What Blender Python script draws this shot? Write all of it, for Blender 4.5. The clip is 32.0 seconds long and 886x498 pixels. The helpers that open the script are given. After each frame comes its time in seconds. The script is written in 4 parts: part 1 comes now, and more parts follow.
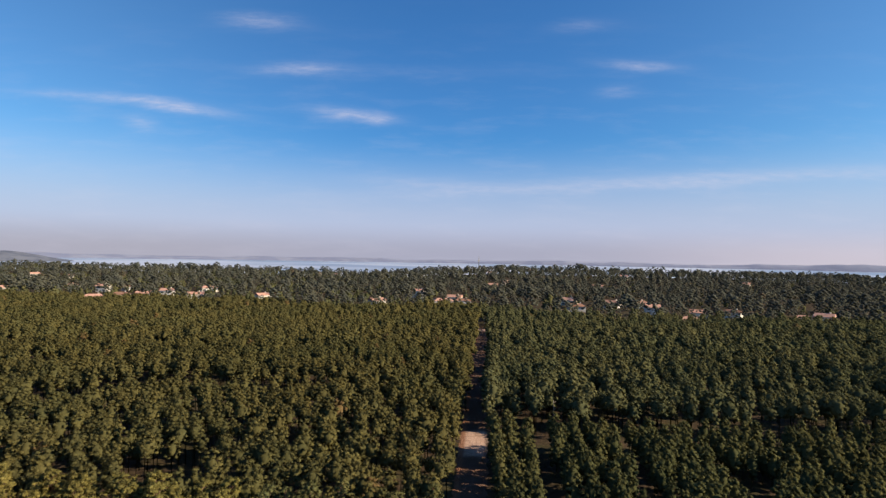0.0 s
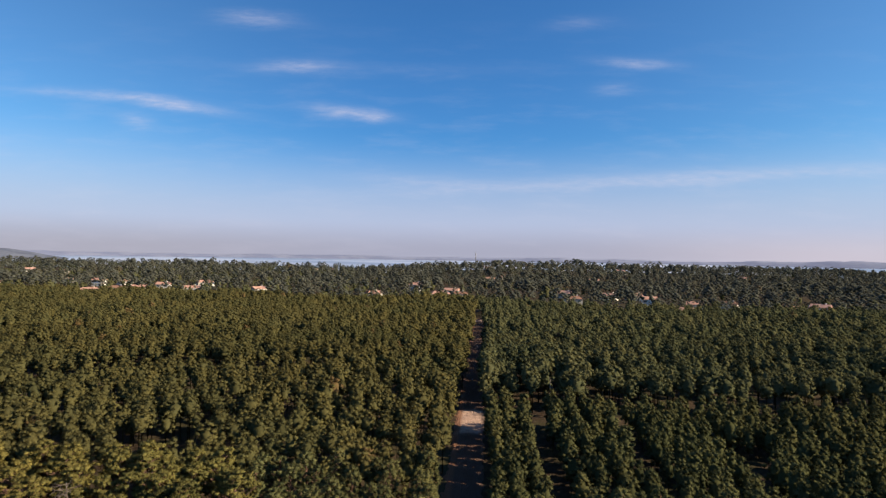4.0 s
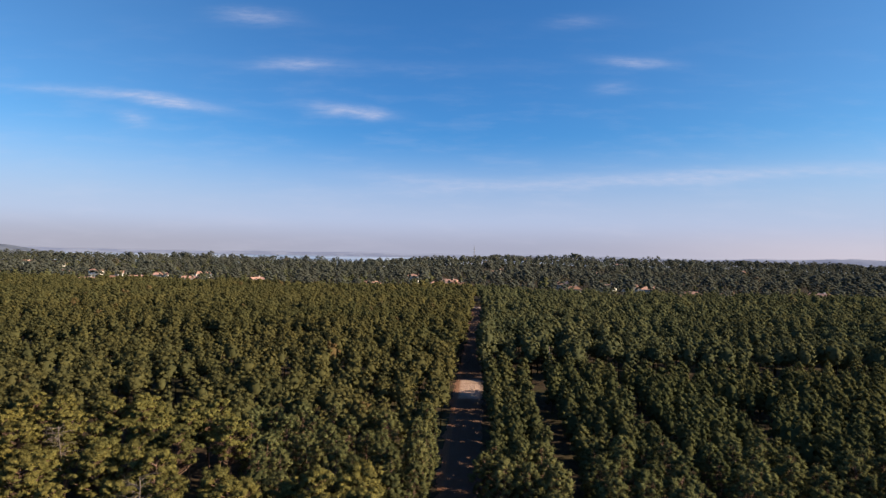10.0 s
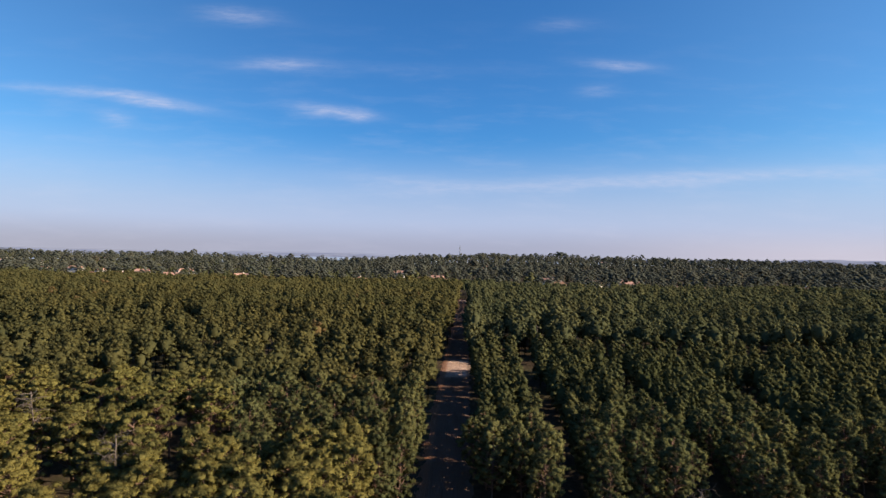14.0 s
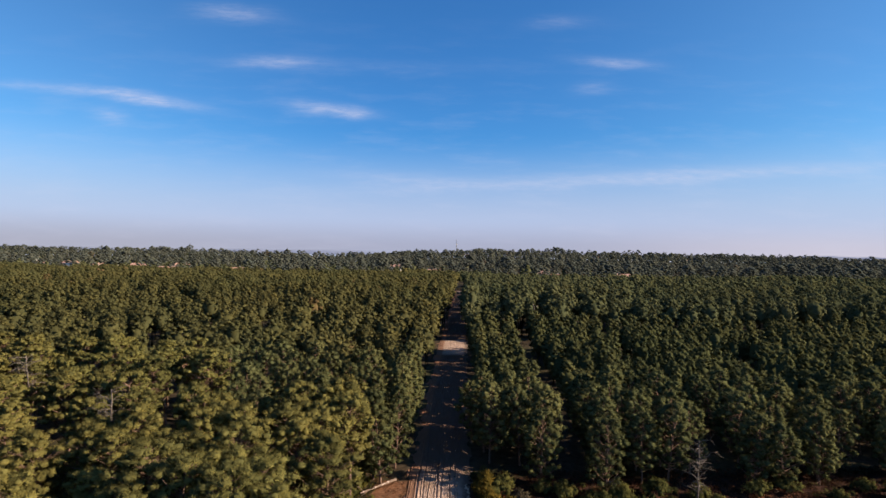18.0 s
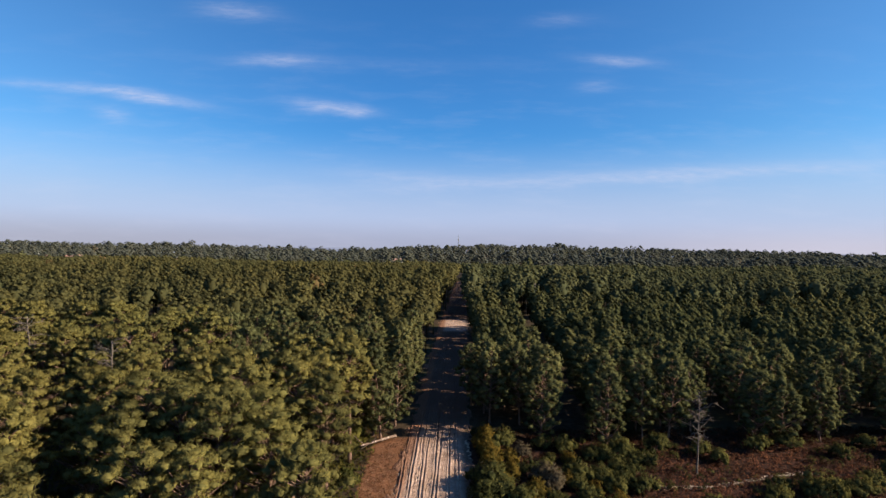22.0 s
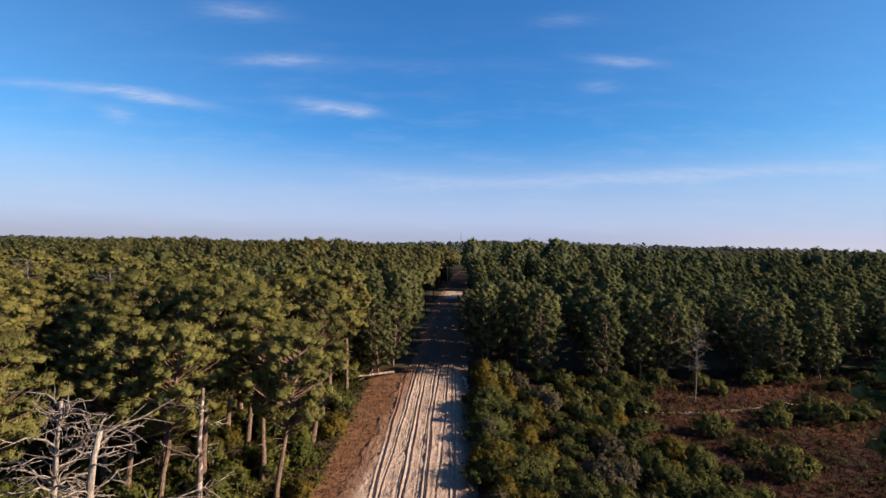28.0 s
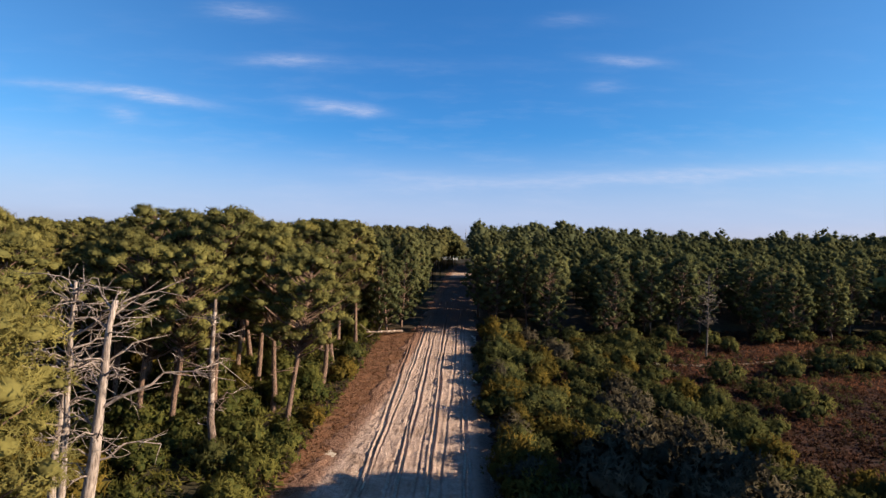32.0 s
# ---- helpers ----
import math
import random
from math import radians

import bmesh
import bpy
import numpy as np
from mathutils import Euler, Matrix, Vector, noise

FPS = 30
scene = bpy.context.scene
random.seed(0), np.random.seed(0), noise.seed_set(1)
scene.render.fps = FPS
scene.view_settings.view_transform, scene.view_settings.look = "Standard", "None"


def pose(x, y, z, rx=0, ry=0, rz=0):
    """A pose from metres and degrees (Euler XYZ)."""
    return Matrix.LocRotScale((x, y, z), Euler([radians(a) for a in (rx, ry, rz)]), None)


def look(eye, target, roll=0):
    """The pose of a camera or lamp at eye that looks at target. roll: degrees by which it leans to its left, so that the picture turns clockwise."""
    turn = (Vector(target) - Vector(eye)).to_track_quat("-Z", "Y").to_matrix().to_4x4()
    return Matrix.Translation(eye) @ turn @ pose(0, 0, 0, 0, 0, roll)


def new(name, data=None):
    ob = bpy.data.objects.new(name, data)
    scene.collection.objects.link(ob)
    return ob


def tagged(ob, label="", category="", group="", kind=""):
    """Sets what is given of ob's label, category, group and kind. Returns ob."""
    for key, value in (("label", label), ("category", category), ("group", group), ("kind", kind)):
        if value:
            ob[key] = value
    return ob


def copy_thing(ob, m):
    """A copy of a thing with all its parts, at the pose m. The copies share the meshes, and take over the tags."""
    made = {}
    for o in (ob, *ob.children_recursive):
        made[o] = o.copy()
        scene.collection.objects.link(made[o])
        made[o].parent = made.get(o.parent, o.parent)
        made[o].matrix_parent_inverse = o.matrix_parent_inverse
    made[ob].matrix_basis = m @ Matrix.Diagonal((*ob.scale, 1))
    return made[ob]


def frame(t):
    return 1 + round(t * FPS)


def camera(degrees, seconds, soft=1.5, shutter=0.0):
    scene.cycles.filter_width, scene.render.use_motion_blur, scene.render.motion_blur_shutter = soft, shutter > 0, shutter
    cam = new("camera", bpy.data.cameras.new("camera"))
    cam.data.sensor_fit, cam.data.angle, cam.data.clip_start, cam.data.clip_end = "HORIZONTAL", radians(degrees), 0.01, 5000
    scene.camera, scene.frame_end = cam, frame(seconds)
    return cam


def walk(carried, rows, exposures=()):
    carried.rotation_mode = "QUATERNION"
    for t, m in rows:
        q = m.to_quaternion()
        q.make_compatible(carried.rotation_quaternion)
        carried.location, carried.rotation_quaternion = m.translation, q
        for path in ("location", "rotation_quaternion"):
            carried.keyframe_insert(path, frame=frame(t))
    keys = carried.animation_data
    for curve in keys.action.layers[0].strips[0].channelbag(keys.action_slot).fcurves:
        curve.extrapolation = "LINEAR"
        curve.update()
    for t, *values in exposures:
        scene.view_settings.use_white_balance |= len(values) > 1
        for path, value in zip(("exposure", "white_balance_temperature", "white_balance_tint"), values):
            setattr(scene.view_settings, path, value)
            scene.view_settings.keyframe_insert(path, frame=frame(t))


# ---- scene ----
# Camera: a slow vertical descent over a sand track
cam = camera(75, 32.0, soft=1.35)
# seconds, x, y, z, heading to the right, tilt up, roll (degrees)
PATH = [
    (0, -0.68, -3.70, 45.00, 0.298, 0.748, 0.99),
    (0.5, -0.61, -3.67, 44.35, 0.546, 0.739, 0.99),
    (1, -0.68, -3.50, 43.74, 0.680, 0.729, 1.00),
    (1.5, -0.60, -3.48, 43.14, 0.656, 0.660, 0.96),
    (2, -0.64, -3.41, 42.63, 0.478, 0.529, 0.91),
    (2.5, -0.54, -3.36, 42.14, 0.391, 0.555, 0.93),
    (3, -0.57, -3.28, 41.64, 0.640, 0.579, 0.92),
    (3.5, -0.48, -3.23, 41.15, 0.586, 0.564, 0.91),
    (5.5, -0.20, -2.67, 39.05, 0.813, 0.523, 1.03),
    (6, -0.12, -2.59, 38.42, 1.006, 0.604, 1.07),
    (6.5, -0.10, -2.68, 37.81, 0.910, 0.588, 1.03),
    (7, -0.18, -2.55, 37.25, 0.970, 0.608, 1.05),
    (7.5, -0.16, -2.70, 36.67, 0.780, 0.530, 1.01),
    (8, -0.24, -2.57, 36.11, 0.340, 0.415, 1.02),
    (8.5, -0.41, -2.25, 35.56, 0.511, 0.453, 1.12),
    (9, -0.40, -2.02, 35.01, 0.671, 0.469, 1.18),
    (9.5, -0.39, -1.99, 34.41, 0.689, 0.446, 1.09),
    (10, -0.33, -1.96, 33.82, 0.756, 0.388, 1.03),
    (10.5, -0.47, -1.93, 33.19, 0.880, 0.435, 1.06),
    (11, -0.63, -1.92, 32.52, 0.989, 0.478, 1.07),
    (11.5, -0.72, -1.76, 31.92, 0.928, 0.390, 1.04),
    (12, -0.75, -1.49, 31.39, 0.866, 0.394, 1.03),
    (12.5, -0.69, -1.29, 30.80, 0.942, 0.435, 1.02),
    (13, -0.68, -1.01, 30.19, 1.145, 0.502, 1.00),
    (13.5, -0.59, -0.66, 29.58, 1.632, 0.570, 1.02),
    (14, -0.49, -0.52, 28.99, 2.182, 0.547, 1.03),
    (14.5, -0.47, -0.54, 28.41, 2.451, 0.482, 1.00),
    (15, -0.51, -0.50, 27.85, 2.166, 0.397, 0.88),
    (15.5, -0.55, -0.39, 27.37, 2.131, 0.341, 0.86),
    (17.5, -0.48, -0.30, 25.51, 2.260, 0.286, 0.87),
    (18, -0.46, -0.35, 24.95, 2.519, 0.343, 0.89),
    (18.5, -0.48, -0.25, 24.41, 2.805, 0.436, 0.92),
    (19, -0.53, -0.26, 23.83, 2.758, 0.329, 0.95),
    (19.5, -0.58, -0.32, 23.25, 2.688, 0.339, 0.89),
    (20, -0.53, -0.28, 22.69, 2.689, 0.329, 0.94),
    (20.5, -0.49, -0.33, 22.19, 2.474, 0.210, 0.91),
    (21, -0.37, -0.33, 21.72, 2.408, 0.177, 0.87),
    (21.5, -0.31, -0.31, 21.26, 2.377, 0.178, 0.85),
    (22, -0.21, -0.29, 20.75, 2.335, 0.154, 0.91),
    (22.5, -0.12, -0.30, 20.25, 2.269, 0.241, 0.93),
    (23, -0.06, -0.29, 19.71, 2.065, 0.204, 0.99),
    (23.5, 0.04, -0.42, 19.21, 2.187, 0.164, 1.11),
    (24, 0.12, -0.56, 18.72, 2.163, 0.156, 1.18),
    (24.5, 0.12, -0.67, 18.23, 2.226, 0.137, 1.25),
    (25, 0.17, -0.57, 17.70, 2.373, 0.109, 1.29),
    (25.5, 0.22, -0.49, 17.23, 2.438, 0.076, 1.29),
    (27.5, 0.28, -0.02, 14.92, 2.468, 0.284, 1.01),
    (28, 0.39, -0.20, 14.33, 2.043, 0.159, 1.07),
    (28.5, 0.28, -0.24, 13.79, 1.904, 0.117, 1.15),
    (29, 0.22, -0.25, 13.32, 1.789, 0.084, 1.24),
    (29.5, 0.05, -0.20, 12.87, 1.717, -0.017, 1.22),
    (30, -0.13, -0.05, 12.37, 1.741, 0.015, 1.29),
    (30.5, -0.04, -0.11, 11.84, 1.509, 0.021, 1.33),
    (31, 0.06, -0.11, 11.31, 1.370, 0.073, 1.27),
    (31.5, 0.10, -0.04, 10.78, 1.439, 0.149, 1.26),
    (32, 0.04, 0.05, 10.21, 1.602, 0.138, 1.16),
]


def eye_pose(x, y, z, turn, tilt, roll):
    a, b = radians(turn), radians(tilt)
    ahead = Vector((math.sin(a) * math.cos(b), math.cos(a) * math.cos(b), math.sin(b)))
    return look((x, y, z), Vector((x, y, z)) + ahead * 100, roll)


walk(cam, [(t, eye_pose(*row)) for t, *row in PATH], [(0, 0.97, 6950, 11), (13, 1.0, 6700, 10), (20, 1.02, 6550, 9.5), (32, 1.06, 6420, 8)])

# ---- light ----
SUN_EL, SUN_AZ = radians(26.5), radians(-12)      # azimuth from +x towards +y
sun_way = Vector((math.cos(SUN_EL) * math.cos(SUN_AZ), math.cos(SUN_EL) * math.sin(SUN_AZ), math.sin(SUN_EL)))
sun = new("sun", bpy.data.lights.new("sun", "SUN"))
sun.data.energy, sun.data.angle, sun.data.color = 5.0, radians(0.53), (1.0, 0.84, 0.62)
sun.matrix_world = look(sun_way * 100, (0, 0, 0))


class Nodes:
    """A node tree with short calls."""

    def __init__(self, tree):
        self.tree = tree
        tree.nodes.clear()

    def add(self, kind, inputs=None, **props):
        node = self.tree.nodes.new(kind)
        for key, value in props.items():
            setattr(node, key, value)
        for key, value in (inputs or {}).items():
            self.put(node.inputs[key], value)
        return node

    def put(self, socket, value):
        if isinstance(value, bpy.types.NodeSocket):
            self.tree.links.new(value, socket)
        else:
            socket.default_value = value

    def math(self, op, a, b=0.0, c=0.0, clamp=False):
        return self.add("ShaderNodeMath", {0: a, 1: b, 2: c}, operation=op, use_clamp=clamp).outputs[0]

    def mix(self, fac, a, b, blend="MIX"):
        n = self.add("ShaderNodeMix", data_type="RGBA", blend_type=blend)
        self.put(n.inputs[0], fac)
        self.put(n.inputs[6], a if isinstance(a, bpy.types.NodeSocket) else (*a, 1))
        self.put(n.inputs[7], b if isinstance(b, bpy.types.NodeSocket) else (*b, 1))
        return n.outputs[2]

    def noise(self, scale, detail=3.0, rough=0.55, vector=None, out=0):
        n = self.add("ShaderNodeTexNoise", {"Scale": scale, "Detail": detail, "Roughness": rough})
        if vector is not None:
            self.put(n.inputs["Vector"], vector)
        return n.outputs[out]

    def ramp(self, fac, lo, hi, to_lo=0.0, to_hi=1.0):
        n = self.add("ShaderNodeMapRange", {0: fac, 1: lo, 2: hi, 3: to_lo, 4: to_hi}, interpolation_type="SMOOTHSTEP")
        return n.outputs[0]


# world: clear winter sky with thin cirrus and a hazy horizon
world = bpy.data.worlds.new("sky")
scene.world = world
world.use_nodes = True
W = Nodes(world.node_tree)
sky = W.add("ShaderNodeTexSky", sky_type="NISHITA", sun_disc=False, sun_elevation=SUN_EL,
            sun_rotation=radians(90) - SUN_AZ, air_density=1.0, dust_density=0.6, ozone_density=3.0, altitude=0)
way = W.add("ShaderNodeTexCoord").outputs["Generated"]
xyz = W.add("ShaderNodeSeparateXYZ", {0: way})
ahead = W.math("MAXIMUM", xyz.outputs[1], 0.05)
u, v = W.math("DIVIDE", xyz.outputs[0], ahead), W.math("DIVIDE", xyz.outputs[2], ahead)
uv = W.add("ShaderNodeCombineXYZ", {0: u, 1: W.math("MULTIPLY", v, 5.0), 2: 0.0}).outputs[0]
streak = W.noise(7.0, 5.0, 0.6, uv)
fine = W.noise(30.0, 4.0, 0.6, uv)
cover = None
# cirrus wisps: u, v, half length, half thickness, slope in degrees, density
WISPS = [(-0.465, 0.252, 0.085, 0.0085, -8, 0.44), (-0.62, 0.266, 0.12, 0.007, -3, 0.20), (-0.155, 0.243, 0.062, 0.009, -7, 0.40),
         (-0.112, 0.238, 0.018, 0.010, -10, 0.24), (-0.247, 0.322, 0.060, 0.010, 2, 0.29), (-0.10, 0.318, 0.20, 0.010, 1, 0.05),
         (-0.32, 0.402, 0.055, 0.012, -2, 0.24), (-0.525, 0.222, 0.028, 0.012, -8, 0.24), (0.345, 0.338, 0.060, 0.008, -2, 0.27),
         (0.30, 0.292, 0.03, 0.010, 8, 0.13), (0.24, 0.405, 0.05, 0.010, 6, 0.11), (0.42, 0.139, 0.42, 0.011, 4, 0.29), (-0.02, 0.124, 0.12, 0.010, -3, 0.18)]
for u0, v0, half, thick, slope, density in WISPS:
    c, s = math.cos(radians(slope)), math.sin(radians(slope))
    du, dv = W.math("SUBTRACT", u, u0), W.math("SUBTRACT", v, v0)
    along = W.math("ADD", W.math("MULTIPLY", du, c / half), W.math("MULTIPLY", dv, s / half))
    over = W.math("ADD", W.math("MULTIPLY", dv, c / thick), W.math("MULTIPLY", du, -s / thick))
    over = W.math("ADD", over, W.math("MULTIPLY", W.math("SUBTRACT", streak, 0.5), 2.2))
    r2 = W.math("ADD", W.math("MULTIPLY", along, along), W.math("MULTIPLY", over, over))
    puff = W.math("MULTIPLY", W.math("EXPONENT", W.math("MULTIPLY", r2, -0.9)), density)
    cover = puff if cover is None else W.math("ADD", cover, puff)
cover = W.math("MULTIPLY", cover, W.ramp(fine, 0.25, 0.75, 0.55, 1.25))
veil = W.math("MULTIPLY", W.ramp(streak, 0.45, 0.75), W.ramp(v, 0.50, 0.05, 0.0, 0.10))
cover = W.math("ADD", cover, veil, clamp=True)
# deepest blue high up and away from the sun, a pale haze below, a grey-mauve bank on the horizon that warms towards the sun
side = W.math("ABSOLUTE", W.math("SUBTRACT", u, 0.04))
blue = W.mix(1.0, sky.outputs[0], W.mix(W.ramp(side, 0.05, 0.75), (0.38, 0.97, 1.54), (0.56, 1.08, 1.50)), "MULTIPLY")
tone = W.mix(W.math("MULTIPLY", W.ramp(xyz.outputs[2], 0.205, 0.03), 0.86), blue, (5.0, 5.45, 7.7))
bank = W.mix(W.ramp(u, 0.15, 0.75), W.mix(W.ramp(u, -0.6, 0.0), (3.9, 3.9, 4.8), (3.7, 3.85, 5.1)), (6.0, 5.6, 6.6))
tone = W.mix(W.math("MULTIPLY", W.ramp(xyz.outputs[2], 0.060, 0.004), 0.80), tone, bank)
tone = W.mix(cover, tone, (6.7, 6.8, 8.4))
back = W.add("ShaderNodeBackground", {"Color": tone, "Strength": 0.052})
out = W.add("ShaderNodeOutputWorld", {"Surface": back.outputs[0]})


# ---- materials ----
def material(name):
    m = bpy.data.materials.new(name)
    m.use_nodes = True
    return m, Nodes(m.node_tree)


def finish(N, shader):
    N.add("ShaderNodeOutputMaterial", {"Surface": shader})


def principled(N, colour, rough=0.8, bump=None, strength=0.5, distance=0.05, **extra):
    b = N.add("ShaderNodeBsdfPrincipled", {"Base Color": colour if isinstance(colour, bpy.types.NodeSocket) else (*colour, 1), "Roughness": rough, "Specular IOR Level": 0.08 if rough > 0.7 else 0.5})
    if bump is not None:
        N.put(b.inputs["Normal"], N.add("ShaderNodeBump", {"Height": bump, "Strength": strength, "Distance": distance}).outputs[0])
    for key, value in extra.items():
        N.put(b.inputs[key.replace("_", " ")], value)
    finish(N, b.outputs[0])


def world_place(N):
    return N.add("ShaderNodeNewGeometry").outputs["Position"]


def leaf_material(name, dark, light, dry, per_object=True, glow=0.32, shag_size=1.5):
    """Foliage: tint per clump and per plant, part of the light passing through."""
    m, N = material(name)
    tint = N.add("ShaderNodeAttribute", attribute_name="tint").outputs["Fac"]
    turned = N.add("ShaderNodeVectorTransform", {0: N.add("ShaderNodeAttribute", attribute_name="outward").outputs["Vector"]},
                   vector_type="NORMAL", convert_from="OBJECT", convert_to="WORLD").outputs[0]
    shag = N.add("ShaderNodeVectorMath", {0: N.noise(7.0, 2.0, 0.6, world_place(N), 1), 1: (0.5, 0.5, 0.5)}, operation="SUBTRACT").outputs[0]
    shag = N.add("ShaderNodeVectorMath", {0: shag, 1: (shag_size, shag_size, shag_size)}, operation="MULTIPLY").outputs[0]
    turned = N.add("ShaderNodeVectorMath", {0: N.add("ShaderNodeVectorMath", {0: turned, 1: shag}, operation="ADD").outputs[0]}, operation="NORMALIZE").outputs[0]
    if per_object:
        lot = N.add("ShaderNodeObjectInfo").outputs["Random"]
        tint = N.math("ADD", N.math("MULTIPLY", tint, 0.65), N.math("MULTIPLY", lot, 0.35))
    place = world_place(N)
    patchy = N.noise(0.035, 3.0, 0.5, place)
    speck = N.noise(2.2, 3.0, 0.6, place)
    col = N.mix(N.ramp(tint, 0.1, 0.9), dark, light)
    col = N.mix(N.ramp(patchy, 0.35, 0.7, 0.0, 0.55), col, N.mix(1.0, col, (0.72, 0.86, 0.95), "MULTIPLY"))
    col = N.mix(N.ramp(tint, 0.93, 0.995, 0.0, 0.75), col, dry)
    col = N.mix(N.ramp(speck, 0.3, 0.7, 0.25, 0.0), col, (0.02, 0.026, 0.01))
    d = N.add("ShaderNodeBsdfDiffuse", {"Color": col, "Normal": turned})
    t = N.add("ShaderNodeBsdfTranslucent", {"Color": col, "Normal": turned})
    finish(N, N.add("ShaderNodeMixShader", {0: glow, 1: d.outputs[0], 2: t.outputs[0]}).outputs[0])
    return m


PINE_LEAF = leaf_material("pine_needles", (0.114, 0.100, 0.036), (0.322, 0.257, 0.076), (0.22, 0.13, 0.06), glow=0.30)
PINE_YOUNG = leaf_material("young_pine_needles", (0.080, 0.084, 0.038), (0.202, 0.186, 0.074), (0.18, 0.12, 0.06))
WOOD_LEAF = leaf_material("woodland_needles", (0.104, 0.096, 0.042), (0.172, 0.146, 0.055), (0.19, 0.12, 0.06), per_object=False, glow=0.38, shag_size=0.6)
ROW_LEAF = leaf_material("row_pine_needles", (0.084, 0.088, 0.041), (0.162, 0.150, 0.062), (0.16, 0.10, 0.05), per_object=False, glow=0.40, shag_size=0.6)
EAST_LEAF = leaf_material("mature_pine_needles", (0.100, 0.105, 0.054), (0.178, 0.169, 0.079), (0.15, 0.10, 0.05), per_object=False, glow=0.40, shag_size=0.6)
# the village needles carry distance haze in their paler, greyer colour
FAR_LEAF = leaf_material("hazed_village_needles", (0.106, 0.111, 0.094), (0.158, 0.157, 0.122), (0.16, 0.12, 0.08), per_object=False, glow=0.42, shag_size=0.4)
GORSE = leaf_material("gorse_green", (0.046, 0.048, 0.019), (0.172, 0.153, 0.048), (0.30, 0.20, 0.04))
UNDERWOOD = leaf_material("understorey_leaves", (0.058, 0.064, 0.019), (0.185, 0.158, 0.040), (0.26, 0.15, 0.04))
BROOM = leaf_material("ochre_broom", (0.085, 0.066, 0.017), (0.225, 0.142, 0.029), (0.38, 0.19, 0.04))
GREY_BUSH = leaf_material("grey_dry_scrub", (0.060, 0.046, 0.030), (0.135, 0.100, 0.064), (0.17, 0.12, 0.08), glow=0.1)
HERBS = leaf_material("forest_herbs", (0.05, 0.055, 0.015), (0.16, 0.13, 0.03), (0.22, 0.12, 0.05), per_object=False)
LITTER = leaf_material("needle_litter", (0.12, 0.055, 0.028), (0.24, 0.12, 0.065), (0.30, 0.2, 0.12), per_object=False, glow=0.3)
BRACKEN = leaf_material("dry_bracken", (0.030, 0.014, 0.010), (0.210, 0.088, 0.052), (0.28, 0.16, 0.09), per_object=False, glow=0.25)

BARK, N = material("pine_bark")
grain = N.noise(9.0, 4.0, 0.6, N.add("ShaderNodeMapping", {0: world_place(N), 3: (3.0, 3.0, 0.5)}).outputs[0])
principled(N, N.mix(N.ramp(grain, 0.3, 0.7), (0.060, 0.038, 0.030), (0.270, 0.165, 0.120)), 0.9, grain, 0.8, 0.05)

DEADWOOD, N = material("bleached_deadwood")
place = world_place(N)
grain = N.noise(7.0, 5.0, 0.65, N.add("ShaderNodeMapping", {0: place, 3: (3.0, 3.0, 0.4)}).outputs[0])
rot = N.noise(0.9, 4.0, 0.6, place)
col = N.mix(N.ramp(grain, 0.25, 0.7), (0.105, 0.077, 0.064), (0.44, 0.345, 0.295))
principled(N, N.mix(N.ramp(rot, 0.5, 0.68, 0.0, 0.7), col, (0.15, 0.10, 0.08)), 0.85, grain, 0.7, 0.03)

DEADBOUGH, N = material("weathered_dead_boughs")
grain = N.noise(9.0, 4.0, 0.6, world_place(N))
principled(N, N.mix(N.ramp(grain, 0.3, 0.7), (0.11, 0.082, 0.070), (0.35, 0.268, 0.230)), 0.9)

SNAGWOOD, N = material("half_barked_deadwood")
place = world_place(N)
grain = N.noise(8.0, 4.0, 0.65, N.add("ShaderNodeMapping", {0: place, 3: (3.0, 3.0, 0.5)}).outputs[0])
col = N.mix(N.ramp(grain, 0.3, 0.7), (0.075, 0.052, 0.042), (0.24, 0.165, 0.13))
principled(N, N.mix(N.ramp(N.noise(1.6, 3.0, 0.6, place), 0.5, 0.62), col, (0.42, 0.33, 0.28)), 0.9, grain, 0.8, 0.04)

GREYWOOD, N = material("grey_dead_twigs")
grain = N.noise(8.0, 4.0, 0.6, world_place(N))
principled(N, N.mix(N.ramp(grain, 0.3, 0.7), (0.07, 0.057, 0.048), (0.19, 0.15, 0.125)), 0.9)

GROUND, N = material("ground_cover")
place = world_place(N)
zone = N.add("ShaderNodeSeparateColor", {0: N.add("ShaderNodeAttribute", attribute_name="zone").outputs["Color"]})
broad, mid, small = N.noise(0.12, 4.0, 0.6, place), N.noise(1.3, 5.0, 0.65, place), N.noise(9.0, 4.0, 0.6, place)
floor = N.mix(N.ramp(mid, 0.3, 0.7), (0.030, 0.021, 0.014), (0.066, 0.046, 0.030))
floor = N.mix(N.ramp(broad, 0.45, 0.65, 0.0, 0.5), floor, (0.04, 0.045, 0.016))
heath = N.mix(N.ramp(mid, 0.35, 0.65), (0.020, 0.011, 0.008), (0.062, 0.028, 0.019))
heath = N.mix(N.ramp(small, 0.55, 0.75, 0.0, 0.35), heath, (0.13, 0.070, 0.046))
needles = N.mix(N.ramp(mid, 0.3, 0.7), (0.10, 0.042, 0.022), (0.20, 0.088, 0.045))
needles = N.mix(N.ramp(small, 0.48, 0.72, 0.0, 0.75), needles, (0.30, 0.19, 0.125))
sand = N.mix(N.ramp(small, 0.3, 0.7), (0.36, 0.27, 0.20), (0.55, 0.44, 0.34))
jag = N.math("MULTIPLY", N.math("SUBTRACT", mid, 0.5), 1.3)
col = N.mix(N.ramp(N.math("ADD", zone.outputs[0], jag), 0.35, 0.65), floor, heath)
col = N.mix(N.ramp(N.math("ADD", zone.outputs[1], jag), 0.35, 0.65), col, needles)
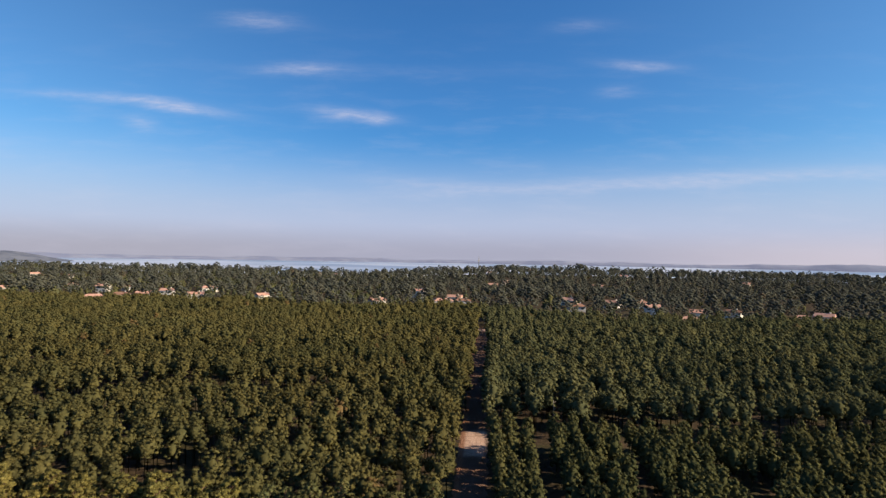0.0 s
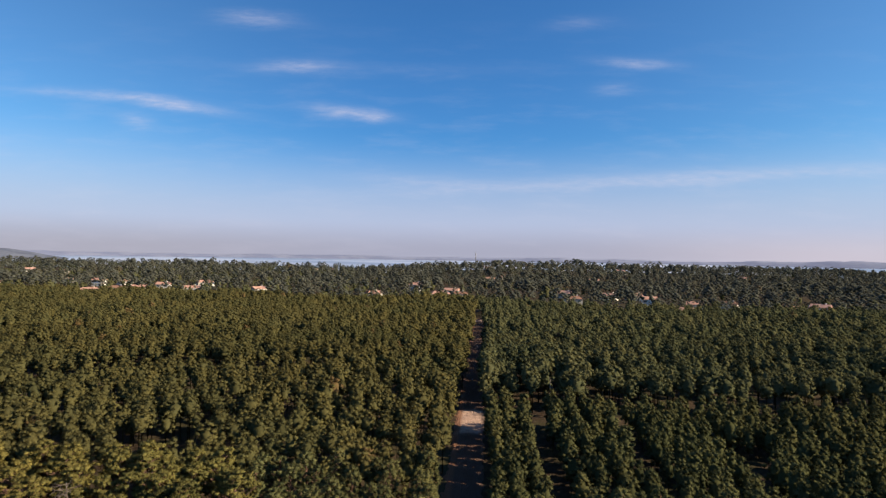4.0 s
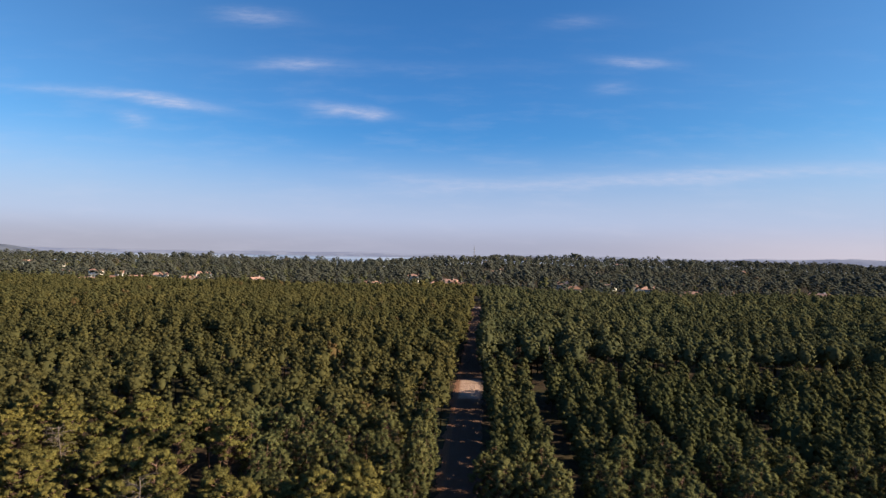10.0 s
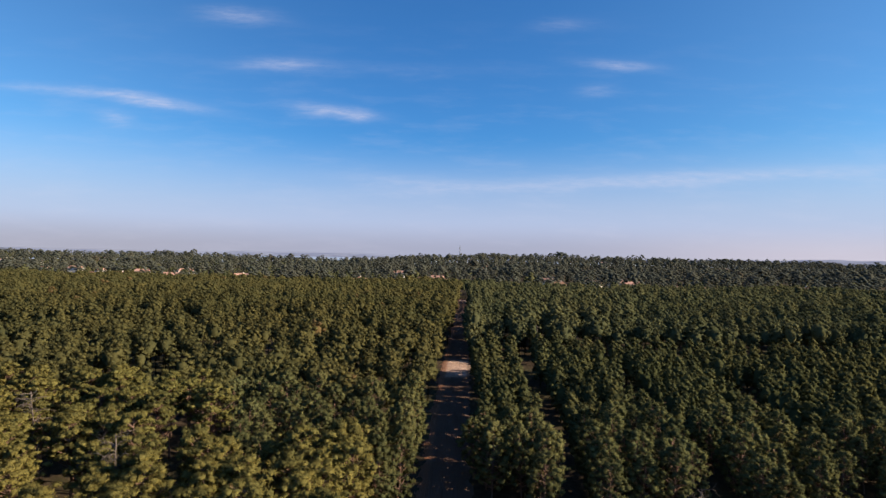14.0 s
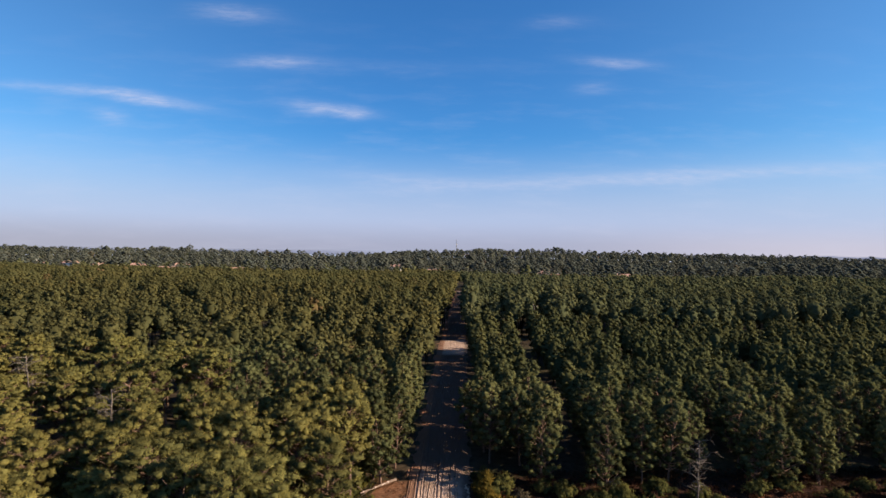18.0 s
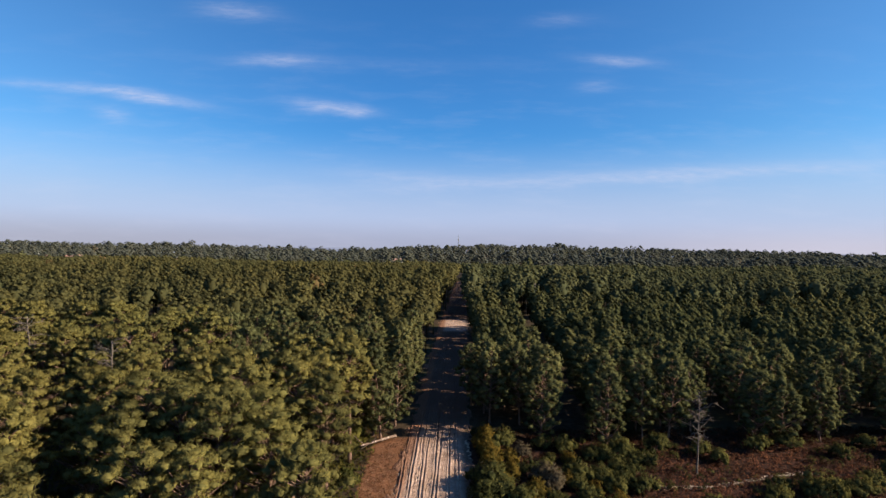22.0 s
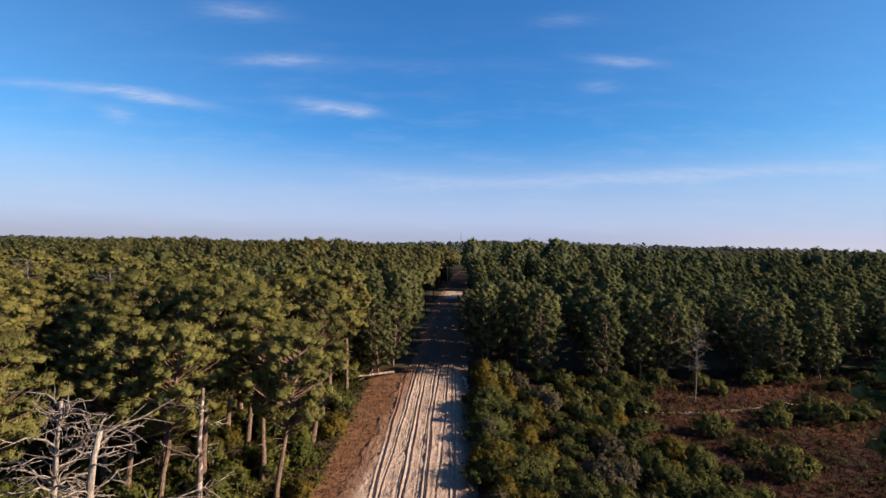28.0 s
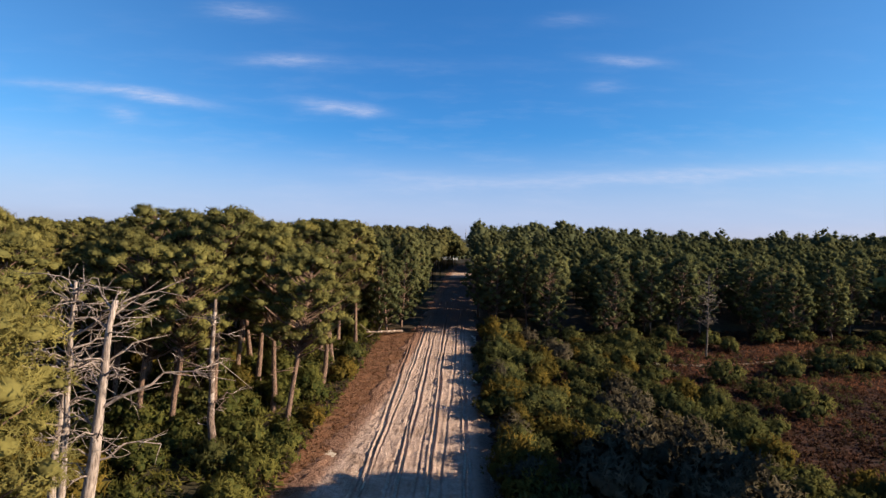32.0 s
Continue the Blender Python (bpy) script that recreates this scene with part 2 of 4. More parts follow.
col = N.mix(N.ramp(N.math("ADD", zone.outputs[2], jag), 0.45, 0.7), col, sand)
principled(N, col, 0.95, small, 0.8, 0.06)

SAND, N = material("track_sand")
place = world_place(N)
broad, mid, small = N.noise(0.5, 4.0, 0.6, place), N.noise(3.2, 5.0, 0.65, place), N.noise(16.0, 4.0, 0.6, place)
col = N.mix(N.ramp(mid, 0.3, 0.7), (0.325, 0.218, 0.170), (0.500, 0.352, 0.280))
col = N.mix(N.ramp(broad, 0.48, 0.68, 0.0, 0.55), col, (0.20, 0.125, 0.085))
col = N.mix(N.ramp(small, 0.60, 0.75, 0.0, 0.5), col, (0.22, 0.14, 0.09))
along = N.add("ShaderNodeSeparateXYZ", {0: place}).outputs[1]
# forest shade painted brown, sunlit stretches kept pale; needle litter sprinkles the western edge
# bare: the two stretches of sun patch that stay pale
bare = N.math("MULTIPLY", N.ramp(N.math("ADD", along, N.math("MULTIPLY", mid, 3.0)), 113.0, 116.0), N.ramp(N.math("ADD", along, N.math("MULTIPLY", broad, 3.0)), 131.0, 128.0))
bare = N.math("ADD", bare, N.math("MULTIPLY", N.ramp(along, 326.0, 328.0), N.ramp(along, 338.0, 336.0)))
# litter: mask of the brown tint that paints the shade between the trees
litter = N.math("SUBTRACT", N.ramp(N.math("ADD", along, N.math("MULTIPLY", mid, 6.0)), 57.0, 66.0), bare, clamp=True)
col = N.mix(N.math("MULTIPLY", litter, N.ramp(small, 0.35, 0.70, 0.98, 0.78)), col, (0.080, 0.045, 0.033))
rim = N.add("ShaderNodeSeparateColor", {0: N.add("ShaderNodeAttribute", attribute_name="zone").outputs["Color"]})
# shadow of the eastern bushes painted as a darker rim on the sand
east_shade = N.ramp(N.math("ADD", rim.outputs[1], N.math("MULTIPLY", N.math("SUBTRACT", mid, 0.5), 1.1)), 0.25, 0.9, 0.0, 0.8)
col = N.mix(east_shade, col, N.mix(N.ramp(small, 0.4, 0.65), (0.075, 0.050, 0.040), (0.170, 0.115, 0.090)))
rim = N.math("ADD", rim.outputs[0], N.math("ADD", N.math("MULTIPLY", N.math("SUBTRACT", mid, 0.5), 0.9), N.math("MULTIPLY", N.math("SUBTRACT", small, 0.5), 0.9)))
col = N.mix(N.ramp(rim, 0.30, 0.85, 0.0, 0.9), col, N.mix(N.ramp(small, 0.35, 0.65), (0.125, 0.055, 0.032), (0.250, 0.130, 0.082)))
clods = N.noise(7.0, 3.0, 0.7, place)
principled(N, col, 0.95, N.math("ADD", N.math("ADD", mid, clods), small), 1.0, 0.10)

WATER, N = material("lagoon_water")
ripple = N.noise(0.02, 4.0, 0.6, world_place(N))
principled(N, N.mix(N.ramp(N.noise(0.0012, 3.0, 0.5, world_place(N)), 0.4, 0.6), (0.20, 0.25, 0.34), (0.46, 0.48, 0.54)), 0.35, ripple, 0.05, 1.0)

# shore and headland have the haze of distance painted in as blue-grey
SHORE, N = material("hazed_shore")
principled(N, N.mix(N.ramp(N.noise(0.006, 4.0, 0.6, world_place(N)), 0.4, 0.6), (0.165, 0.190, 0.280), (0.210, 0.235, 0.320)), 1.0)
HEADLAND, N = material("hazed_headland")
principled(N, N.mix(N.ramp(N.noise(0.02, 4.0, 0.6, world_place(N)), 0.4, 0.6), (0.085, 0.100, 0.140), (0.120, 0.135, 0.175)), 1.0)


def plain(name, a, b, scale, rough=0.8, **extra):
    m, N = material(name)
    n = N.noise(scale, 4.0, 0.6, world_place(N))
    principled(N, N.mix(N.ramp(n, 0.3, 0.7), a, b), rough, n, 0.4, 0.02, **extra)
    return m


RENDER_WALL = plain("white_rendered_wall", (0.60, 0.56, 0.51), (0.74, 0.71, 0.66), 0.8)
TILE_ROOF = plain("terracotta_roof", (0.36, 0.20, 0.155), (0.50, 0.30, 0.235), 1.2)
DARK_ROOF = plain("brown_tile_roof", (0.20, 0.11, 0.08), (0.30, 0.17, 0.12), 1.2)
WINDOW_GLASS = plain("dark_window", (0.03, 0.04, 0.05), (0.05, 0.06, 0.07), 0.5, 0.15)
SHUTTER = plain("painted_shutter", (0.12, 0.16, 0.15), (0.18, 0.22, 0.2), 2.0, 0.6)
STEEL = plain("galvanised_steel", (0.10, 0.10, 0.11), (0.16, 0.16, 0.17), 0.6, 0.5)

# ---- the lie of the land ----
rng = np.random.default_rng(7)
RISE_Y = [-400, 0, 37, 55, 80, 119, 160, 220, 364, 450, 600, 800, 1000, 1060, 1180, 1320, 6000]
RISE_Z = [-1, -0.6, 0.6, 1.9, 3.2, 5.3, 5.9, 5.0, 1.9, 1.5, 2.5, 4, 5, 3, -6, -14, -14]
TRACK_Y = [-400, 25, 56, 90, 118, 167, 290, 364, 6000]
TRACK_X = [-24, -0.3, 1.5, 4.0, 6.6, 10.6, 20.6, 26.0, 480]
BEARING = [-0.9, -0.55, -0.33, -0.2, -0.12, -0.02, 0.12, 0.3, 0.55, 0.9]
RIDGE = [4, 5, 4.5, 2, 1, 6, 12.5, 10.5, 8, 5]


def lumps(x, y, size, seed):
    """Smooth undulation between -1 and 1."""
    a, b = x / size + seed, y / size - seed * 1.7
    return (np.sin(a * 1.3 + 1.7 * np.sin(b * 0.7)) + np.sin(b * 1.1 + 1.3 * np.sin(a * 0.9 + seed)) + np.sin((a + b) * 0.8 + seed)) / 3


def smooth(t):
    t = np.clip(t, 0, 1)
    return t * t * (3 - 2 * t)


def track_x(y):
    return np.interp(y, TRACK_Y, TRACK_X)


def sand_left(y):
    """How far the bare sand reaches to the west of the track's middle."""
    return np.interp(y, [0, 24, 40, 57, 80], [4.5, 4.4, 2.9, 1.8, 1.7])


def land(x, y):
    x, y = np.asarray(x, float), np.asarray(y, float)
    z = np.interp(y, RISE_Y, RISE_Z)
    ridge = np.interp(x / np.maximum(y, 50), BEARING, RIDGE)
    z = z + ridge * smooth((y - 620) / 380) * (1 - smooth((y - 1010) / 120))
    off = smooth((np.abs(x - track_x(y)) - 5) / 25)
    z = z + off * (0.55 * lumps(x, y, 14, 3.1) + 1.1 * lumps(x, y, 60, 1.2) * smooth((y - 60) / 60))
    return z - 0.15 * (1 - off)


# ---- mesh helpers ----
def mesh_of(name, verts, tris, mat, outward=None, tint=None, smooth_faces=False, colours=None):
    me = bpy.data.meshes.new(name)
    verts, tris = np.asarray(verts, np.float32), np.asarray(tris, np.int32)
    k = tris.shape[1]
    me.vertices.add(len(verts))
    me.vertices.foreach_set("co", verts.ravel())
    me.loops.add(tris.size)
    me.loops.foreach_set("vertex_index", tris.ravel())
    me.polygons.add(len(tris))
    me.polygons.foreach_set("loop_start", np.arange(0, tris.size, k, dtype=np.int32))
    if smooth_faces:
        me.polygons.foreach_set("use_smooth", np.ones(len(tris), bool))
    if outward is not None:
        me.attributes.new("outward", "FLOAT_VECTOR", "POINT").data.foreach_set("vector", np.asarray(outward, np.float32).ravel())
    if tint is not None:
        me.attributes.new("tint", "FLOAT", "POINT").data.foreach_set("value", np.asarray(tint, np.float32).ravel())
    if colours is not None:
        me.attributes.new("zone", "FLOAT_COLOR", "POINT").data.foreach_set("color", np.asarray(colours, np.float32).ravel())
    me.materials.append(mat)
    me.update(calc_edges=True)
    return me


def child(name, me, parent, label=""):
    ob = new(name, me)
    ob.parent = parent
    return tagged(ob, label)


def part(name, bm, mat, parent, label=""):
    me = bpy.data.meshes.new(name)
    bm.to_mesh(me)
    bm.free()
    me.materials.append(mat)
    return child(name, me, parent, label)


def grid_mesh(name, xs, ys, height, mat, colours=None):
    X, Y = np.meshgrid(xs, ys)
    V = np.stack([X, Y, height(X, Y)], -1).reshape(-1, 3)
    n, m = len(ys), len(xs)
    i = (np.arange(n - 1)[:, None] * m + np.arange(m - 1)).ravel()
    F = np.stack([i, i + 1, i + m + 1, i + m], -1)
    return mesh_of(name, V, F, mat, smooth_faces=True, colours=None if colours is None else colours(X, Y).reshape(-1, 4))


def unit(a):
    return a / np.maximum(np.linalg.norm(a, axis=-1, keepdims=True), 1e-6)


class Shape:
    """Triangles gathered for one mesh."""

    def __init__(self):
        self.v, self.f, self.o, self.t, self.n = [], [], [], [], 0

    def add(self, v, f, o=None, t=None):
        self.v.append(v)
        self.f.append(f + self.n)
        self.o.append(np.zeros_like(v) if o is None else o)
        self.t.append(np.zeros(len(v)) if t is None else t)
        self.n += len(v)
        return self

    def arrays(self):
        return np.concatenate(self.v), np.concatenate(self.f), np.concatenate(self.o), np.concatenate(self.t)

    def mesh(self, name, mat, smooth_faces=False):
        v, f, o, t = self.arrays()
        return mesh_of(name, v, f, mat, o, t, smooth_faces)


def tube(shape, points, radii, sides=6):
    """A tapered limb along points."""
    p = np.asarray(points, float)
    d = unit(np.gradient(p, axis=0))
    side = unit(np.cross(d, np.where(np.abs(d[:, 2:3]) > 0.9, [[1.0, 0, 0]], [[0, 0, 1.0]])))
    up = np.cross(side, d)
    a = np.arange(sides) / sides * 2 * np.pi
    ring = np.cos(a)[None, :, None] * side[:, None] + np.sin(a)[None, :, None] * up[:, None]
    v = (p[:, None] + ring * np.asarray(radii, float)[:, None, None]).reshape(-1, 3)
    f = []
    for k in range(len(p) - 1):
        for j in range(sides):
            a0, a1 = k * sides + j, k * sides + (j + 1) % sides
            f += [(a0, a1, a1 + sides), (a0, a1 + sides, a0 + sides)]
    last = (len(p) - 1) * sides
    f += [(last, last + j, last + j + 1) for j in range(1, sides - 1)]
    shape.add(v, np.array(f))


def tufts(shape, r, centres, radii, per, size, spikes, middle, lift=0.25, wide=0.3, tints=None, spread=1.1, up=0.3, canopy=0.0):
    """Sprays of pointed needles standing on rounded clumps."""
    K = len(centres)
    d = r.normal(size=(K, per, 3))
    d[..., 2] = d[..., 2] * 0.85 + lift
    d = unit(d)
    p = centres[:, None] + d * radii[:, None] * r.uniform(0.80, 1.03, (K, per, 1))
    crown = unit(centres - middle)[:, None]
    n = unit(d * 0.62 + crown * 0.75 + [0, 0, canopy] + r.normal(size=d.shape) * 0.14)
    along = np.cross(n[:, :, None], r.normal(size=(K, per, spikes, 3)))
    axis = unit(unit(along) * spread + d[:, :, None] * 0.5 + [0, 0, up])
    face = unit(n[:, :, None] + r.normal(size=axis.shape) * 0.28)
    w = unit(np.cross(axis, face))
    s = size * r.uniform(0.7, 1.3, (K, per, spikes, 1))
    q = p[:, :, None] - axis * s * 0.35
    tri = np.stack([q - w * s * wide, q + w * s * wide, q + axis * s * 1.25], -2).reshape(-1, 3)
    t = (r.uniform(0, 1, (K, 1, 1)) if tints is None else tints[:, None, None]) * 0.7 + r.uniform(0, 0.3, (K, per, 1))
    cnt = K * per * spikes
    nn = np.repeat(np.broadcast_to(n[:, :, None], axis.shape).reshape(-1, 3), 3, 0)
    tt = np.repeat(np.broadcast_to(t, (K, per, spikes)).ravel(), 3)
    shape.add(tri, np.arange(cnt * 3).reshape(-1, 3), nn, tt)


ICO = bmesh.new()
bmesh.ops.create_icosphere(ICO, subdivisions=1, radius=1)
ICO_V = np.array([v.co[:] for v in ICO.verts])
ICO_F = np.array([[v.index for v in f.verts] for f in ICO.faces])
ICO.free()


OCT_V = np.array([(1, 0, 0), (0, 1, 0), (-1, 0, 0), (0, -1, 0), (0, 0, 1), (0, 0, -1)], float)
OCT_F = np.array([(0, 1, 4), (1, 2, 4), (2, 3, 4), (3, 0, 4), (1, 0, 5), (2, 1, 5), (3, 2, 5), (0, 3, 5)])


def core(shape, r, centre, radius, tint=0.1, lift=0.2, rough=0.15, cheap=False):
    """An uneven leafy lump. lift: how far its shading leans upwards, or to a way."""
    base, faces = (OCT_V, OCT_F) if cheap else (ICO_V, ICO_F)
    v = base * radius * r.uniform(1 - rough, 1 + rough, (len(base), 1)) * (1.25 if cheap else 1.0) + centre
    shape.add(v, faces, unit(base + (lift if np.ndim(lift) else np.array([0, 0, lift]))), np.full(len(v), tint))


# ---- plants ----
def crown_clumps(r, height, low, width, count, form):
    """Centres and sizes of needle clumps. form: tall, young, round or umbrella."""
    u = (np.arange(count) + r.uniform(0.2, 0.8, count)) / count
    az = np.arange(count) * 2.399963 + r.uniform(0, 0.9, count)
    if form == "umbrella":
        prof = np.sqrt(np.maximum(0.02, 1 - (u * 0.95) ** 2)) * r.uniform(0.55, 1.05, count)
    elif form == "round":
        prof = np.sqrt(np.maximum(0.06, 1 - (1.8 * u - 0.75) ** 2)) * r.uniform(0.6, 1.05, count)
    elif form == "young":
        prof = (np.sin(np.pi * (0.16 + 0.80 * u)) ** 0.75) * r.uniform(0.55, 1.0, count)
    else:
        prof = (np.sin(np.pi * (0.10 + 0.82 * u ** 0.8)) ** 0.6) * r.uniform(0.35, 1.1, count)
    z = low + (height - low) * u
    c = np.stack([np.cos(az) * prof * width, np.sin(az) * prof * width, z], -1)
    c[:, :2] += r.normal(size=(count, 2)) * 0.12
    return c


def limb_clumps(r, height, low, width, limbs):
    """Needle clumps in flat plates along rising limbs, with gaps between the plates."""
    c = []
    for k in range(limbs):
        u = (k + r.uniform(0.2, 0.8)) / limbs
        a = k * 2.399963 + r.uniform(-0.5, 0.5)
        reach = width * (0.72 + 1.1 * u - 1.55 * u * u) * r.uniform(0.65, 1.15)
        z = low + (height - low) * 0.93 * u
        rise = -0.02 + 0.5 * u + r.normal() * 0.08
        n = int(round(2.2 + 1.6 * reach))
        for j in range(n):
            t = 0.38 + 0.62 * (j + r.uniform(0.2, 0.9)) / n
            w = r.normal() * 0.30 * reach * (0.45 + 0.3 * t)
            c.append((math.cos(a) * reach * t - math.sin(a) * w, math.sin(a) * reach * t + math.cos(a) * w,
                      min(height - 0.15, z + rise * reach * t + r.uniform(-0.05, 0.28))))
    for j in range(3):
        c.append((r.normal() * 0.22, r.normal() * 0.22, height - 0.2 - 0.3 * j))
    return np.array(c)


def trunk_line(r, height, lean, steps=9):
    s = np.linspace(0, 1, steps)
    bend = np.cumsum(r.normal(size=(steps, 2)) * 0.055, 0) * height * 0.1
    xy = bend + np.outer(s, lean)
    xy -= xy[0]
    return np.concatenate([xy, (s * height)[:, None]], 1)


def pine_parts(seed, height, low, width, count, form, per=24, size=0.34, spikes=4, rad=0.17, boughs=9, clump=1.0, wide=0.14):
    """Meshes of one pine: trunk, main limbs, twigs, crown."""
    r = np.random.default_rng(seed)
    line = trunk_line(r, height * 0.95, r.normal(size=2) * 0.35)
    wood, limbs, twigs, leaf = Shape(), [], Shape(), Shape()
    s = np.linspace(0, 1, len(line))
    tube(wood, line - [[0, 0, 0.35 * (k == 0)] for k in range(len(line))], rad * (1 - 0.8 * s) * np.where(s == 0, 1.35, 1), 8)
    if form == "tall":
        cl = limb_clumps(r, height, low, width, count)
        count = len(cl)
    else:
        cl = crown_clumps(r, height, low, width, count, form)
    at = np.stack([np.interp(cl[:, 2], line[:, 2], line[:, k]) for k in range(2)], -1)
    cl[:, :2] += at
    reach = np.linalg.norm(cl[:, :2] - at, axis=1)
    main = set(np.argsort(-reach + cl[:, 2] * 0.15)[:boughs].tolist())
    for k, (c, base) in enumerate(zip(cl, at)):
        z0 = max(low * 0.8, c[2] - 0.55 * reach[k] - 0.25)
        b = np.array([np.interp(z0, line[:, 2], line[:, 0]), np.interp(z0, line[:, 2], line[:, 1]), z0])
        mid = (b + c) / 2 + r.normal(size=3) * 0.10 - [0, 0, 0.10]
        if k in main:
            limb = Shape()
            tube(limb, [b, b * 0.6 + mid * 0.4, mid, c * 0.6 + mid * 0.4, c], [0.075, 0.065, 0.052, 0.035, 0.015], 5)
            limbs.append(limb.mesh("limb", BARK, True))
        else:
            tube(twigs, [b, mid, c], [0.045, 0.032, 0.012], 3)
    for k in range(int(7 * low / 5)):
        z0, a = r.uniform(low * 0.3, low * 1.05), r.uniform(0, 6.283)
        b = np.array([np.interp(z0, line[:, 2], line[:, 0]), np.interp(z0, line[:, 2], line[:, 1]), z0])
        tip = b + np.array([math.cos(a), math.sin(a), r.uniform(-0.2, 0.4)]) * r.uniform(0.3, 1.3)
        tube(twigs, [b, (b + tip) / 2 + [0, 0, 0.05], tip], [0.035, 0.025, 0.01], 3)
    mid_crown = np.array([*at.mean(0), low + (height - low) * 0.35])
    radii = np.stack([r.uniform(0.46, 0.94, count)] * 3, -1) * [1.12, 1.12, 0.80] * clump
    # inner lumps and sprays are tinted dark, painting in the crown's inner shade
    for c, q in zip(cl, radii):
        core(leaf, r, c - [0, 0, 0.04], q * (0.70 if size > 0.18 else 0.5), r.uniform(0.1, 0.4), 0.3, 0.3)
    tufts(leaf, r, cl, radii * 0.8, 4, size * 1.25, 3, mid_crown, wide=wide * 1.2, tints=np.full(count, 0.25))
    tufts(leaf, r, cl, radii, per, size, spikes, mid_crown, wide=wide, spread=0.9)
    return wood.mesh("trunk", BARK, True), limbs, twigs.mesh("branchwork", BARK), leaf


def pine(seed, mat, label, **kw):
    wood, limbs, twigs, leaf = pine_parts(seed, **kw)
    ob = new("pine_tree")
    child("trunk", wood, ob)
    for limb in limbs:
        child("limb", limb, ob)
    tagged(child("branchwork", twigs, ob), kind="stuff")
    child("crown", leaf.mesh("crown", mat), ob)
    return tagged(ob, label, "tree", "pines of the near forest")


def wood_tree(seed, height, low, width, count, form, per, size, spikes, clump, trunk=0.0, puffs=False):
    """One tree of the far woods as arrays."""
    r = np.random.default_rng(seed)
    leaf = Shape()
    cl = crown_clumps(r, height, low, width, count, form)
    mid = np.array([0, 0, low + (height - low) * 0.35])
    flat = [1.1, 1.1, 0.62] if puffs else [1.05, 1.05, 0.85]
    if puffs:
        cl[-1, :2] *= 0.4
    else:
        # dark-tinted middle paints the shade deep in the crown
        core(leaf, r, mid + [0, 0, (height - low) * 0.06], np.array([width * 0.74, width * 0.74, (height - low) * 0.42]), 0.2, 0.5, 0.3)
    for c in cl:
        way = unit(c - mid) * [0.55, 0.55, 0.35]
        core(leaf, r, c, np.array(flat) * clump * r.uniform(0.5, 0.78), r.uniform(0.35, 0.55), way + [0, 0, 0.55], 0.3, True)
    tufts(leaf, r, cl, np.full((count, 3), clump) * flat * r.uniform(0.75, 1.2, (count, 1)), per, size, spikes, mid, lift=0.5, wide=0.2, tints=r.uniform(0.3, 0.75, count), up=0.5, canopy=0.55)
    if trunk:
        tube(leaf, [(0, 0, -0.5), (0, 0, low + 1.5)], [trunk, trunk * 0.6], 3)
    return leaf.arrays()


def plant_woods(name, kinds, spots, scales, mat, r, label, bare=False):
    """Many trees joined into one mesh."""
    pick = r.integers(0, len(kinds), len(spots))
    V, F, O, T, n = [], [], [], [], 0
    for k, (v, f, o, t) in enumerate(kinds):
        at = spots[pick == k]
        if not len(at):
            continue
        sc = scales[pick == k]
        a = r.uniform(0, 6.283, len(at))
        ca, sa = np.cos(a)[:, None], np.sin(a)[:, None]
        sq = sc * r.uniform(0.88, 1.12, len(at))
        vx = (v[None, :, 0] * ca - v[None, :, 1] * sa) * sq[:, None] + at[:, :1]
        vy = (v[None, :, 0] * sa + v[None, :, 1] * ca) * sq[:, None] + at[:, 1:2]
        vz = v[None, :, 2] * sc[:, None] + at[:, 2:3]
        V.append(np.stack([vx, vy, vz], -1).reshape(-1, 3))
        O.append(np.stack([o[None, :, 0] * ca - o[None, :, 1] * sa, o[None, :, 0] * sa + o[None, :, 1] * ca,
                           np.broadcast_to(o[None, :, 2], vx.shape)], -1).reshape(-1, 3))
        lot = r.uniform(0, 1, (len(at), 1))
        T.append(np.clip(t[None] * 0.55 + lot * 0.42 + (lot > 0.994) * 0.6, 0, 1).ravel())
        F.append((f[None] + (np.arange(len(at)) * len(v))[:, None, None] + n).reshape(-1, 3))
        n += len(at) * len(v)
    ob = new(name, mesh_of(name, np.concatenate(V), np.concatenate(F), mat, np.concatenate(O), np.concatenate(T)))
    return tagged(ob, label, "woodland", "", "stuff")


def bush(seed, mat, label, width, height, count, per, size, group="heath bushes", spikes=4, wide=0.3):
    r = np.random.default_rng(seed)
    u = r.uniform(0, 1, count)
    az = np.arange(count) * 2.4 + r.uniform(0, 0.8, count)
    rad = width * np.sqrt(u) * (0.85 + 0.3 * np.sin(az * 2 + seed))
    z = height * (0.25 + 0.55 * np.sqrt(np.maximum(0, 1 - u)) * r.uniform(0.35, 1.35, count))
    cl = np.stack([np.cos(az) * rad, np.sin(az) * rad, z], -1)
    leaf, stem = Shape(), Shape()
    tufts(leaf, r, cl, np.stack([r.uniform(0.22, 0.42, count) * width ** 0.5] * 3, -1), per, size, spikes, np.array([0, 0, height * 0.15]), lift=0.35, wide=wide)
    # low tint on these lumps paints the shade inside the bush
    for c in cl[::2]:
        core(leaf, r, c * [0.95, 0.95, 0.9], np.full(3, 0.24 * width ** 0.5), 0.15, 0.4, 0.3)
    for c in cl[:: max(1, count // 9)]:
        tube(stem, [(c[0] * 0.1, c[1] * 0.1, -0.15), c * [0.5, 0.5, 0.55], c], [0.035, 0.025, 0.012], 4)
    ob = new("bush")
    tagged(child("woody_base", stem.mesh("woody_base", BARK), ob), kind="stuff")
    child("foliage", leaf.mesh("foliage", mat), ob)
    return tagged(ob, label, "bush", group)


